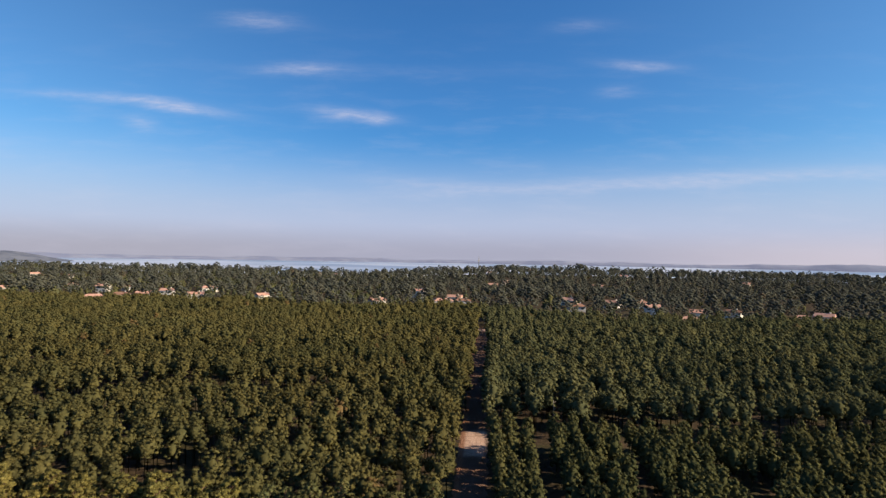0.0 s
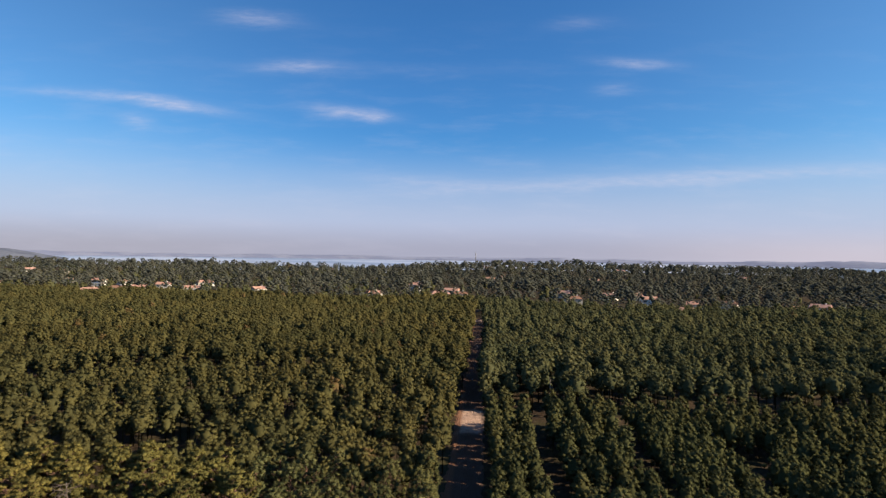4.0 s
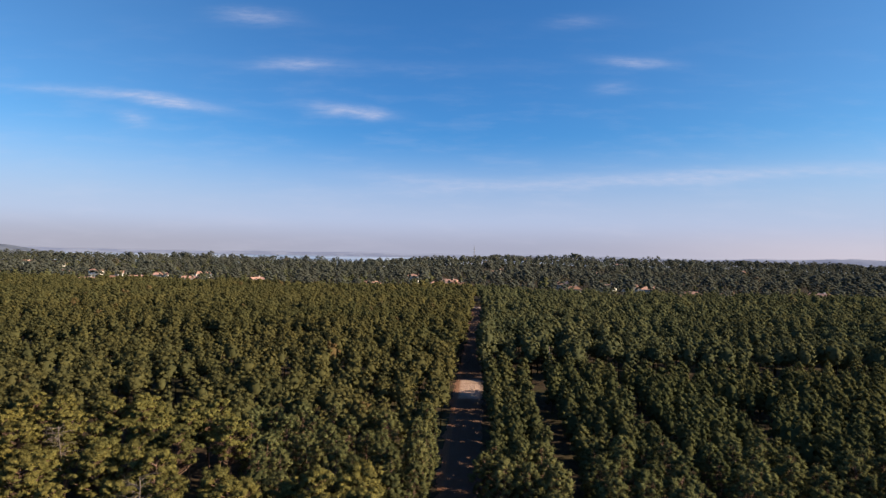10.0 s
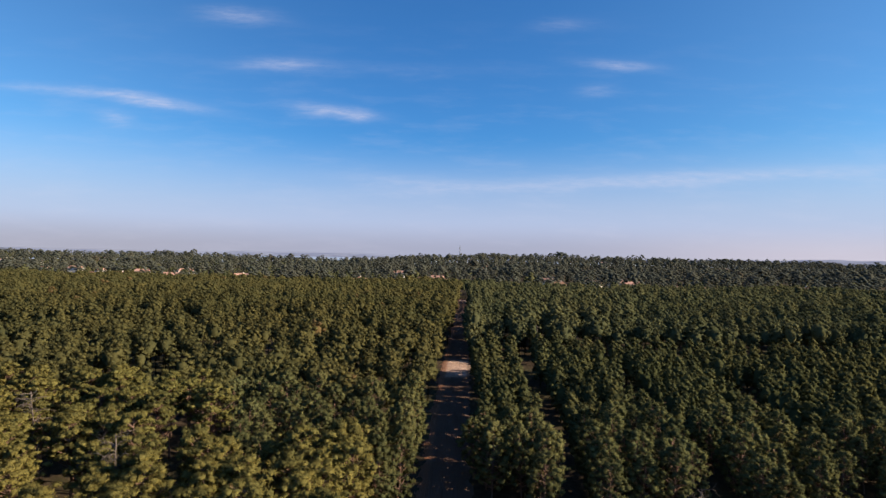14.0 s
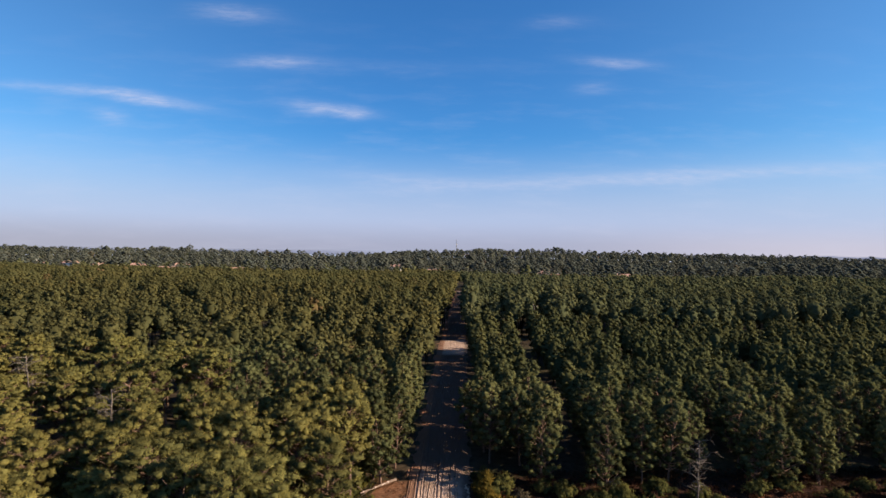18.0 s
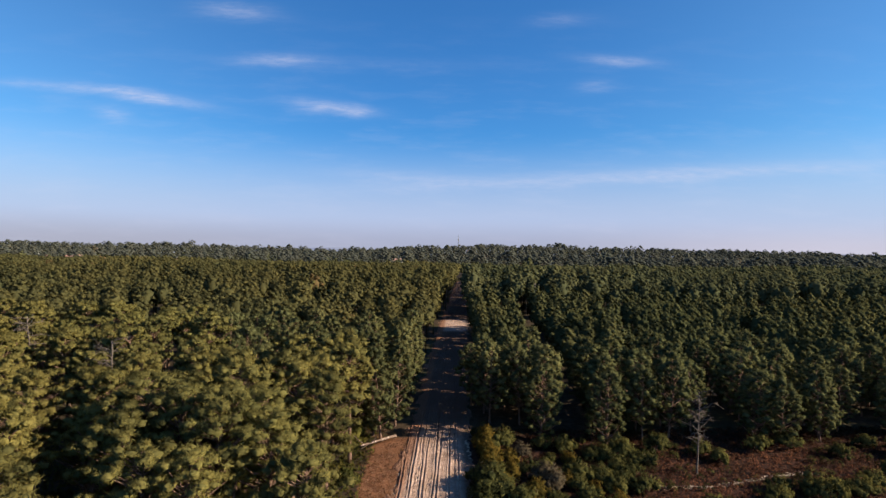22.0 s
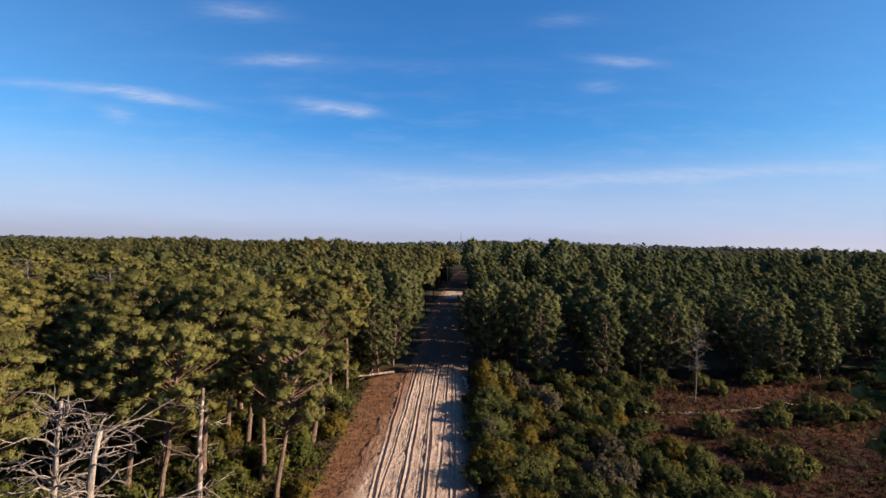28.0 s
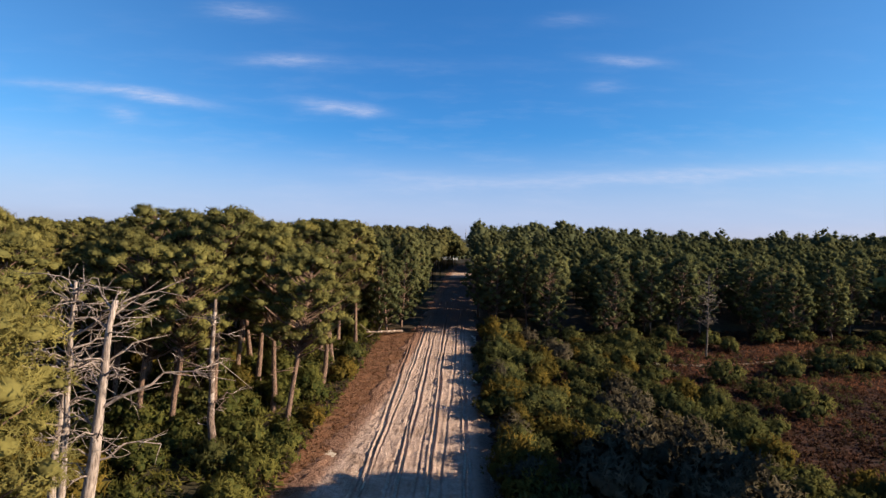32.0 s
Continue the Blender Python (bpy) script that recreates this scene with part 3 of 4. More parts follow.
def place_copies(kinds, spots, scales, r):
    """Puts the first of each kind at a spot and copies of them at the rest."""
    used = set()
    for (x, y), s in zip(spots, scales):
        k = int(r.integers(0, len(kinds)))
        m = Matrix.LocRotScale((x, y, float(land(x, y)) - 0.05), Euler((r.normal() * 0.03, r.normal() * 0.03, r.uniform(0, 6.283))), None)
        ob = kinds[k]
        if k not in used:
            used.add(k)
            ob.matrix_basis = m
        else:
            ob = copy_thing(ob, m)
        ob.scale = (s * r.uniform(0.92, 1.08), s * r.uniform(0.92, 1.08), s)
    for k, ob in enumerate(kinds):
        if k not in used:
            for o in (*ob.children_recursive, ob):
                bpy.data.objects.remove(o)


# ---- ground, track, water, far land ----
def steps(*runs):
    return np.unique(np.concatenate([np.arange(a, b, s) for a, b, s in runs]).round(3))


def zones(X, Y):
    e = X - track_x(Y)
    near = smooth((62 - Y) / 6)
    heath = near * smooth((e - 2.5) / 1.5) * smooth((Y + 30) / 20)
    heath = np.maximum(heath, 0)
    verge = smooth((-e - sand_left(Y) + 0.5) / 0.8) * smooth((e + 6.4) / 1.0) * smooth((60 - Y) / 4)
    line = np.exp(-((Y - (49.5 + 1.3 * np.sin(X * 0.22) - 0.02 * X)) / 0.55) ** 2) * smooth((X - 14) / 3) * smooth((40 - X) / 6)
    track = smooth((3.9 - np.where(e < 0, -e - sand_left(Y) + 3.0, e)) / 0.8) * smooth((60 - Y) / 4)
    return np.stack([heath, verge, np.maximum(line * 0.72, track), np.ones_like(X)], -1)


ground = new("ground", grid_mesh("ground", steps((-4800, -300, 250), (-300, -80, 12), (-80, -20, 3), (-20, 45, 0.6), (45, 90, 2.5), (90, 300, 12), (300, 4801, 250)),
                                 steps((-400, 0, 20), (0, 12, 2), (12, 66, 0.6), (66, 140, 2), (140, 500, 8), (500, 1500, 25), (1500, 4901, 300)), land, GROUND, zones))
tagged(ground, "forest floor of pine litter and reddish dry heath", "ground", "", "structure")

def rough(x, y, size, seed):
    """Uneven clods between -0.5 and 0.5."""
    t = np.random.default_rng(seed).uniform(-0.5, 0.5, (256, 256))
    a, b = x / size + 500, y / size + 500
    i, j = np.floor(a).astype(int), np.floor(b).astype(int)
    p, q = smooth(a - i), smooth(b - j)
    i, j, k, l = i % 256, j % 256, (i + 1) % 256, (j + 1) % 256
    return (t[i, j] * (1 - p) + t[k, j] * p) * (1 - q) + (t[i, l] * (1 - p) + t[k, l] * p) * q


RUTS = [(-2.7, 0.6), (-2.25, 0.9), (-1.75, 1.0), (-1.3, 0.6), (-0.85, 1.0), (-0.45, 0.7), (-0.05, 0.9), (0.4, 1.1), (0.8, 0.7), (1.3, 1.0), (1.9, 0.9), (2.5, 0.7)]


def track_height(E, Y):
    x = E + track_x(Y)
    z = land(x, Y) + 0.10 - 0.30 * smooth((np.where(E < 0, -E - sand_left(Y) + 2.7, E) + 0.9 * rough(E, Y, 1.5, 8) + 0.7 * rough(E, Y, 0.5, 9) - 3.0) / 1.5)
    worn = 0.3 + 0.7 * smooth((66 - Y) / 10)
    for k, (o, deep) in enumerate(RUTS):
        deep = deep * worn
        c = o + 0.26 * np.sin(Y * 0.05 + k * 1.9) + 0.06 * np.sin(Y * 0.19 + k * 2.7) + 0.025 * np.sin(Y * 0.8 + k)
        d = (E - c) / (0.066 + 0.02 * np.sin(Y * 0.13 + k * 3.1))
        deep = deep * (0.65 + 0.35 * np.sin(Y * 0.11 + k * 4.3))
        z = z - deep * 0.17 * np.exp(-d * d) + deep * 0.075 * (np.exp(-((d - 1.7) ** 2)) + np.exp(-((d + 1.7) ** 2)))
    churn = rough(E, Y, 0.42, 1) + 0.9 * rough(E, Y, 0.2, 2) + 0.5 * rough(E, Y, 0.11, 3)
    return z + 0.10 * churn * smooth((64 - Y) / 8) * (0.55 + 0.45 * np.sin(E * 2.1 + 1 + 0.3 * np.sin(Y * 0.2)) ** 2) + 0.05 * lumps(E, Y, 0.9, 5.0)


es, ys = steps((-5.6, 4.31, 0.05)), steps((-60, 14, 4), (14, 60, 0.16), (60, 130, 0.6), (130, 350, 2.0))


def litter_and_shade(E, Y):
    """How much needle litter lies on the sand at the western rim, and how much bush shade is painted on the eastern
    one.
    """
    w = smooth((-E - sand_left(Y) + 1.3) / 1.9)
    dark = smooth((E - 1.9) / 1.7)
    return np.stack([w, dark, w, np.ones_like(w)], -1)


track_mesh = grid_mesh("sand_track", es, ys, track_height, SAND, litter_and_shade)
co = np.empty(len(track_mesh.vertices) * 3, np.float32)
track_mesh.vertices.foreach_get("co", co)
co = co.reshape(-1, 3)
co[:, 0] += track_x(co[:, 1])
track_mesh.vertices.foreach_set("co", co.ravel())
track_mesh.update()
tagged(new("sand_track", track_mesh), "pale rutted sand track with deep wheel ruts", "track", "", "structure")

water = new("water", grid_mesh("water", steps((-4900, 4901, 350)), steps((1080, 4901, 250)), lambda X, Y: 0 * X - 4.0, WATER))
tagged(water, "pale blue-grey lagoon behind the wooded ridge", "water", "", "structure")


def far_land(name, bearing0, bearing1, dist, height, mat, label, seed):
    n = 160
    b = np.linspace(bearing0, bearing1, n)
    rows = []
    for depth, lift in ((0, 0.0), (60, 0.55), (160, 1.0), (420, 0.9), (600, 0.0)):
        d = dist + depth
        h = np.array([height(t) for t in (b - bearing0) / (bearing1 - bearing0)])
        h = h * (1 + 0.18 * lumps(b * dist, b * 0, 90, seed) + 0.08 * lumps(b * dist, b * 0, 23, seed + 2))
        rows.append(np.stack([np.sin(b) * d, np.cos(b) * d, -9 + lift * h], -1))
    V = np.concatenate(rows)
    i = (np.arange(len(rows) - 1)[:, None] * n + np.arange(n - 1)).ravel()
    me = mesh_of(name, V, np.stack([i, i + 1, i + n + 1, i + n], -1), mat, smooth_faces=True)
    return tagged(new(name, me), label, "distant land", "", "structure")


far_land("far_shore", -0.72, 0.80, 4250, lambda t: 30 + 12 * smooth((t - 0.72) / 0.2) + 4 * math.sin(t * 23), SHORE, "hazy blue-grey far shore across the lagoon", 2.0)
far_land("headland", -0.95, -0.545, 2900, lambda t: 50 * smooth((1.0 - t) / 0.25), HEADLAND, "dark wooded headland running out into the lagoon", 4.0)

# ---- houses of the village ----
def box(bm, x0, y0, z0, x1, y1, z1):
    m = Matrix.Translation(((x0 + x1) / 2, (y0 + y1) / 2, (z0 + z1) / 2)) @ Matrix.Diagonal((x1 - x0, y1 - y0, z1 - z0, 1))
    bmesh.ops.create_cube(bm, size=1, matrix=m)
    return bm


def gable_roof(w, d, z, rise, eave, hip):
    bm = bmesh.new()
    a, b = w / 2 + eave, d / 2 + eave
    low = [bm.verts.new(p) for p in ((-a, -b, z), (a, -b, z), (a, b, z), (-a, b, z))]
    top = [bm.verts.new(p) for p in ((-a + hip, 0, z + rise), (a - hip, 0, z + rise))]
    for f in ((low[0], low[1], top[1], top[0]), (low[2], low[3], top[0], top[1]), (low[1], low[2], top[1]), (low[3], low[0], top[0]), tuple(reversed(low))):
        bm.faces.new(f)
    return bm


def house(w, d, h, roof_mat, hip, label):
    ob = new("house")
    part("wall", box(bmesh.new(), -w / 2, -d / 2, -2.5, w / 2, d / 2, h), RENDER_WALL, ob)
    roof = part("roof", gable_roof(w, d, h + 0.004, d * 0.24, 0.6, hip), roof_mat, ob)
    part("chimney", box(bmesh.new(), w * 0.2, 0.3, h + 0.4, w * 0.2 + 0.8, 1.1, h + d * 0.24 + 0.9), RENDER_WALL, roof)
    part("door", box(bmesh.new(), -0.5, -d / 2 - 0.06, 0, 0.5, -d / 2 + 0.05, 2.1), SHUTTER, ob)
    for x in (-w * 0.33, w * 0.3):
        for z in ([1.0] if h < 4.5 else [1.0, 3.8]):
            win = part("window", box(bmesh.new(), x - 0.8, -d / 2 - 0.05, z, x + 0.8, -d / 2 + 0.05, z + 1.3), WINDOW_GLASS, ob)
            part("shutter", box(bmesh.new(), x - 1.35, -d / 2 - 0.09, z, x - 0.8, -d / 2 - 0.01, z + 1.3), SHUTTER, win)
            part("shutter", box(bmesh.new(), x + 0.8, -d / 2 - 0.09, z, x + 1.35, -d / 2 - 0.01, z + 1.3), SHUTTER, win)
    return tagged(ob, label, "house", "village houses")


HOUSES = [house(13, 9, 3.4, TILE_ROOF, 0.0, "low white villa with a terracotta gable roof"),
          house(17, 10, 3.2, TILE_ROOF, 4.0, "long white bungalow with a hipped terracotta roof"),
          house(11, 9, 6.0, TILE_ROOF, 0.0, "two-storey white house with a terracotta roof"),
          house(14, 9, 3.4, DARK_ROOF, 3.5, "white house with a brown tiled hip roof")]
SITES_WEST = [(-506, 799), (-408, 647), (-347, 594), (-336, 622), (-295, 490), (-286, 516), (-275, 536), (-256, 541), (-226, 532), (-247, 615),
              (-547, 779), (-429, 567), (-560, 1030), (-320, 1000), (-164, 532), (-255, 1040), (-215, 1010), (-180, 985)]
SITES_EAST = [(-21, 579), (-54, 493), (3, 501), (20, 506), (14, 540), (65, 704), (86, 954), (90, 782), (160, 1000), (205, 960), (118, 530),
              (112, 470), (201, 732), (283, 885), (155, 514), (180, 520), (168, 452), (200, 440), (165, 372), (229, 448), (255, 395), (262, 388),
              (232, 372), (460, 960), (419, 786), (106, 345)]
SITES = np.array(SITES_WEST + SITES_EAST, float)
r = np.random.default_rng(21)
first = set()
for k, (x, y) in enumerate(SITES):
    kind = [0, 1, 2, 0, 1, 3, 0, 2][k % 8]
    m = Matrix.LocRotScale((x, y, float(land(x, y)) + 1.0), Euler((0, 0, math.atan2(-x, y) + r.normal() * 0.35)), None)
    if kind in first:
        copy_thing(HOUSES[kind], m)
    else:
        first.add(kind)
        HOUSES[kind].matrix_basis = m

# radio mast on the ridge
mast = new("radio_mast")
mx, my = 66.0, 985.0
mast.location = (mx, my, float(land(mx, my)))
s = Shape()
for k in range(3):
    a = k * 2.094
    tube(s, [(1.1 * math.cos(a), 1.1 * math.sin(a), -0.5), (0.35 * math.cos(a), 0.35 * math.sin(a), 27)], [0.3, 0.22], 5)
for z in range(1, 26, 2):
    q = 1.1 - 0.75 * z / 27
    ring = [(q * math.cos(k * 2.094), q * math.sin(k * 2.094), z + (k % 2) * 1.0) for k in range(4)]
    tube(s, ring, [0.12] * 4, 4)
child("lattice", s.mesh("lattice", STEEL), mast)
s = Shape()
tube(s, [(0, 0, 26), (0, 0, 33)], [0.4, 0.25], 6)
child("antenna", s.mesh("antenna", STEEL), mast)
for a in (0.3, 2.4, 4.5):
    part("panel_antenna", box(bmesh.new(), math.cos(a) * 0.8 - 0.2, math.sin(a) * 0.8 - 0.2, 23, math.cos(a) * 0.8 + 0.2, math.sin(a) * 0.8 + 0.2, 25.5), RENDER_WALL, mast)
tagged(mast, "slender grey lattice radio mast on the ridge", "mast")

# ---- forest ----
def jitter_grid(r, x0, x1, y0, y1, step, rough=0.36):
    X, Y = np.meshgrid(np.arange(x0, x1, step), np.arange(y0, y1, step))
    X = X + (np.arange(X.shape[0]) % 2)[:, None] * step * 0.5
    p = np.stack([X, Y], -1).reshape(-1, 2)
    return p + r.normal(size=p.shape) * step * rough * 0.6


def in_wedge(p, slack=14.0):
    return np.abs(p[:, 0] - 0.03 * p[:, 1]) < 0.80 * np.maximum(p[:, 1], 0) + slack


def free_of_track(p, left=2.7, right=4.3):
    e = p[:, 0] - track_x(p[:, 1])
    left, right = left + 1.2 * (p[:, 1] < 62) - 0.5 * (p[:, 1] > 130), right - 0.7 * (p[:, 1] > 126)
    left, right = left + 1.3 * lumps(p[:, 1], p[:, 1] * 0, 3.1, 2.0), right + 0.9 * lumps(p[:, 1], p[:, 1] * 0, 2.7, 8.0)
    right = right + 13.0 * (np.abs(p[:, 1] - 332.0 + 0.21 * e) < 3.5)
    return ((e < -left) | (e > right)) | (p[:, 1] > 346)


def planted(p):
    """Keeps trees out of the track, the heath, the cross rides and the lanes of the planted block."""
    x, y = p[:, 0], p[:, 1]
    e = x - track_x(y)
    ok = free_of_track(p)
    ok &= ~((e < 0) & (e > -6.6) & (y < 57))
    ok &= ~((e > 0) & (y < 56 + 1.6 * np.sin(x * 0.3) + 3.0 * (x < 11)))
    ok &= ~((e > 0) & (np.abs(y - 118.5 - 0.03 * e) < 1.3))
    ok &= ~((e > 0) & (e < 22) & (np.abs(y - 123.6 + 0.21 * e) < 4.2))
    ok &= ~((e < -16) & (np.abs(y - 143 - 1.5 * np.sin(x * 0.06)) < 4.6 + 3.4 * lumps(x, y, 9, 1.0)))
    ok &= ~((x + 31) ** 2 + (y - 48) ** 2 * 1.3 < 13)
    ok &= ~((x + 27) ** 2 * 0.5 + (y - 66) ** 2 < 7)
    ok &= ~((lumps(x, y, 6.5, 4.4) > 0.64) & (np.abs(e) > 8) & (y > 82))
    return ok


r = np.random.default_rng(11)
left = jitter_grid(r, -120, 12, 14, 82, 4.1)
left = left[(left[:, 0] < track_x(left[:, 1])) & in_wedge(left, 10) & planted(left)]
left = left[~((left[:, 1] < 46) & (left[:, 0] > -13))]
left = left[~((left[:, 1] < 30) & (left[:, 0] > -20))]
rows = []
for lane in range(7):
    for row in range(4 if lane else 3):
        e = (5.2, 17.2, 32.6, 48.0, 63.4, 78.8, 94.2)[lane] + row * (3.25 if lane else 2.9)
        n = 80
        y = np.arange(n) * 3.1 + 53 + r.uniform(-1, 1)
        rows.append(np.stack([track_x(y) + e + r.normal(size=n) * 0.45, y + r.normal(size=n) * 0.7], -1))
rows = np.concatenate(rows)
rows = rows[(rows[:, 1] < 115.5) & in_wedge(rows) & planted(rows)]
near_right, mid_right = rows[rows[:, 1] < 72], rows[rows[:, 1] >= 72]

TALL = [pine(100 + k, PINE_LEAF, "tall sunlit maritime pine with a bare trunk and clumpy crown", height=10.9, low=5.3 + 0.5 * (k % 3), width=2.6 + 0.15 * (k % 4),
             count=28, form="tall", per=10, size=0.24, wide=0.13, spikes=3, clump=0.50, rad=0.18) for k in range(6)]
YOUNG = [pine(140 + k, PINE_YOUNG, "dense young pine with needles low down its trunk", height=9.8, low=1.2, width=2.0,
              count=70, form="young", per=14, size=0.27, spikes=3, clump=0.56, rad=0.13) for k in range(5)]
YOUNG_EAST = [pine(150 + k, PINE_YOUNG, "dense young pine with needles low down its trunk", height=9.8, low=1.6 + 0.6 * (k % 3), width=2.35,
              count=72, form="round", per=14, size=0.27, spikes=3, clump=0.66, rad=0.13) for k in range(5)]
# trees that stand alone beside the track and the heath
EDGE = [(-11.4, 52.4), (-13.8, 46.4), (-16.6, 42.0), (-17.6, 37.6), (-7.1, 40.6), (-7.2, 31.0), (-12.8, 29.6), (-15.0, 30.6), (-8.9, 34.6), (-7.3, 46.2), (-10.6, 37.5), (-6.2, 52.0), (-9.5, 43.5), (-12.4, 34.6),
        (-10.8, 48.6), (-8.0, 53.5), (-15.2, 35.8), (-13.2, 41.2), (-14.6, 16.2), (-18.5, 24.5), (-21.0, 29.0), (-17.2, 20.6), (-6.6, 56.0)]
left = np.array([p for p in left if min((p[0] - a) ** 2 + (p[1] - b) ** 2 for a, b in EDGE) > 5.0])
SHADE = [(13.0, 6.5), (17.5, 9.0), (16.0, 12.0), (18.2, 15.4), (19.4, 18.2), (21.8, 19.6), (24.0, 15.0), (18.6, 20.0)]
BACK = [(-9, 2), (-14, -3), (-10, -12), (-17, 5), (-22, 12), (10, -4), (13, -14), (20, -8), (28, 2), (-12, -24), (12, -26), (-24, -10)]
thick = np.array([p[1] > 57 and p[0] > -25 for p in left])
shorts, left = np.concatenate([left[thick], [(-2.5, 61.0), (-2.3, 65.5), (-1.9, 70.2), (-4.6, 58.4), (-5.6, 63.5), (-1.4, 75.0)]]), left[~thick]
spots = [tuple(p) for p in left] + EDGE + SHADE + BACK
sizes = [float(v * (0.97 if b < 36 else 0.97 if b < 50 else 0.90 if a < -18 else 0.94)) for (a, b), v in zip(left, r.uniform(0.88, 1.08, len(left)))] + [float(0.92 if b < 33 else v * 1.04) for (a, b), v in zip(EDGE, r.uniform(0.94, 1.07, len(EDGE)))] + [1.12] * len(SHADE) + [1.0] * len(BACK)
NEEDLED = [pine(160 + k, PINE_LEAF, "sunlit maritime pine with fine needles beside the track", height=10.9, low=5.0 + 0.5 * (k % 3), width=2.6 + 0.15 * (k % 4),
                count=31, form="tall", per=24, size=0.20, spikes=3, clump=0.49, rad=0.18, wide=0.085) for k in range(5)]
close = [12 < b < 46 and -32 < a < 0 for a, b in spots]
place_copies(NEEDLED, [v for v, c in zip(spots, close) if c], [v for v, c in zip(sizes, close) if c], r)
place_copies(TALL, [v for v, c in zip(spots, close) if not c], [v for v, c in zip(sizes, close) if not c], r)
FINE = pine(131, PINE_LEAF, "golden-green pine with fine needles close beside the clearing", height=10.9, low=4.6, width=2.3, count=26, form="tall", per=70, size=0.17, spikes=4, clump=0.6, rad=0.17, wide=0.055)
place_copies([FINE], [(-8.3, 9.7)], [0.9], r)
place_copies(YOUNG, [tuple(p) for p in shorts], r.uniform(0.86, 1.0, len(shorts)), r)
place_copies(YOUNG_EAST, [tuple(p) for p in near_right], r.uniform(0.74, 0.89, len(near_right)) * np.where(near_right[:, 0] > 30, 0.88, 1.0), r)

MID = [wood_tree(200 + k, 9.7, 5.2 + 0.4 * (k % 3), 1.5 + 0.1 * (k % 3), 18, "round", 10, 0.33, 3, 0.58, 0.12) for k in range(7)]
ROWS = [wood_tree(210 + k, 9.5, 2.6, 1.65, 26, "round", 10, 0.33, 3, 0.60, 0.12) for k in range(6)]
TALLMID = [wood_tree(220 + k, 10.4, 5.6, 1.8 + 0.15 * (k % 3), 20, "round", 10, 0.35, 3, 0.64, 0.15) for k in range(5)]
FAR1 = [wood_tree(230 + k, 9.6, 5.6, 1.75, 12, "round", 6, 0.45, 2, 0.72) for k in range(6)]
FAR2 = [wood_tree(250 + k, 9.5, 6.0, 1.9, 9, "round", 5, 0.6, 2, 0.85) for k in range(5)]
STONE = [wood_tree(270 + k, 12.5, 7.8, 3.4, 9, "umbrella", 5, 0.62, 2, 1.2 + 0.12 * k, 0.0, True) for k in range(5)]
GARDEN = [wood_tree(280 + k, 10.5, 3.5, 2.6, 9, "round", 5, 0.7, 2, 1.05 + 0.1 * k) for k in range(5)]

p = jitter_grid(r, -200, 190, 82, 205, 3.15, 0.62)
e = p[:, 0] - track_x(p[:, 1])
p = p[in_wedge(p) & planted(p) & ((e < 0) | (p[:, 1] > 119.5))]


def grounded(p):
    return np.concatenate([p, land(p[:, 0], p[:, 1])[:, None] - 0.1], 1)


def heights(p, r, spread=0.16):
    return np.where(p[:, 1] < 205, 0.87, 0.95) * (1.0 + 0.10 * lumps(p[:, 0], p[:, 1], 22, 6.0)) * np.where((p[:, 0] > track_x(p[:, 1])) & (p[:, 1] < 120), np.where(p[:, 0] > 28, 0.86, 0.93), 1.0) * r.uniform(1 - spread, 1 + spread, len(p))


east = p[:, 0] > track_x(p[:, 1])
verge_y = np.append(np.arange(129.5, 203.0, 2.5), 116.2)
verge_row = np.stack([track_x(verge_y) + 4.7 + r.normal(size=len(verge_y)) * 0.35, verge_y + r.normal(size=len(verge_y)) * 0.5], -1)
plant_woods("pine_woods", MID, grounded(p[~east]), heights(p[~east], r), WOOD_LEAF, r, "dense pine plantation crowns lit by low sun")
q = np.concatenate([p[east][r.uniform(0, 1, int(east.sum())) < 0.76], verge_row])
plant_woods("mature_pines", TALLMID, grounded(q), heights(q, r, 0.2) * 1.01, EAST_LEAF, r, "older dark pines with rounded crowns behind the ride")
plant_woods("planted_pines", ROWS, grounded(mid_right), heights(mid_right, r), ROW_LEAF, r, "dark green pines planted in long rows beside the track")
p = jitter_grid(r, -330, 330, 205, 335, 3.7, 0.62)
p = p[in_wedge(p) & free_of_track(p)]
east = p[:, 0] > track_x(p[:, 1])
plant_woods("pine_woods", FAR1, grounded(p[~east]), heights(p[~east], r), WOOD_LEAF, r, "distant dense pine woodland of even height")
plant_woods("mature_pines", FAR1, grounded(p[east]), heights(p[east], r, 0.2), EAST_LEAF, r, "distant dark pine woodland with rounded crowns")


def clear_of_houses(p):
    ok = np.ones(len(p), bool)
    for x, y in SITES:
        d = np.hypot(x, y)
        dx, dy = p[:, 0] - x, p[:, 1] - y
        ahead = -(dx * x + dy * y) / d
        side = np.abs(dx * y - dy * x) / d
        ok &= ~((np.hypot(dx, dy) < 10) | ((ahead > 0) & (ahead < 20) & (side < 7.5)))
    return ok


def low_before_houses(p):
    """Young low trees stand in front of the houses."""
    f = np.ones(len(p))
    for x, y in SITES:
        d = np.hypot(x, y)
        dx, dy = p[:, 0] - x, p[:, 1] - y
        ahead = -(dx * x + dy * y) / d
        side = np.abs(dx * y - dy * x) / d
        f = np.where((ahead > 0) & (ahead < 80) & (side < 7.5), np.minimum(f, 0.44 + 0.0075 * ahead), f)
    return f


def edge(x):
    return 400 - 0.30 * x - 0.00025 * x * x + 30 * lumps(x, x * 0, 30, 2.0) + 14 * lumps(x, x * 0, 9, 5.0)


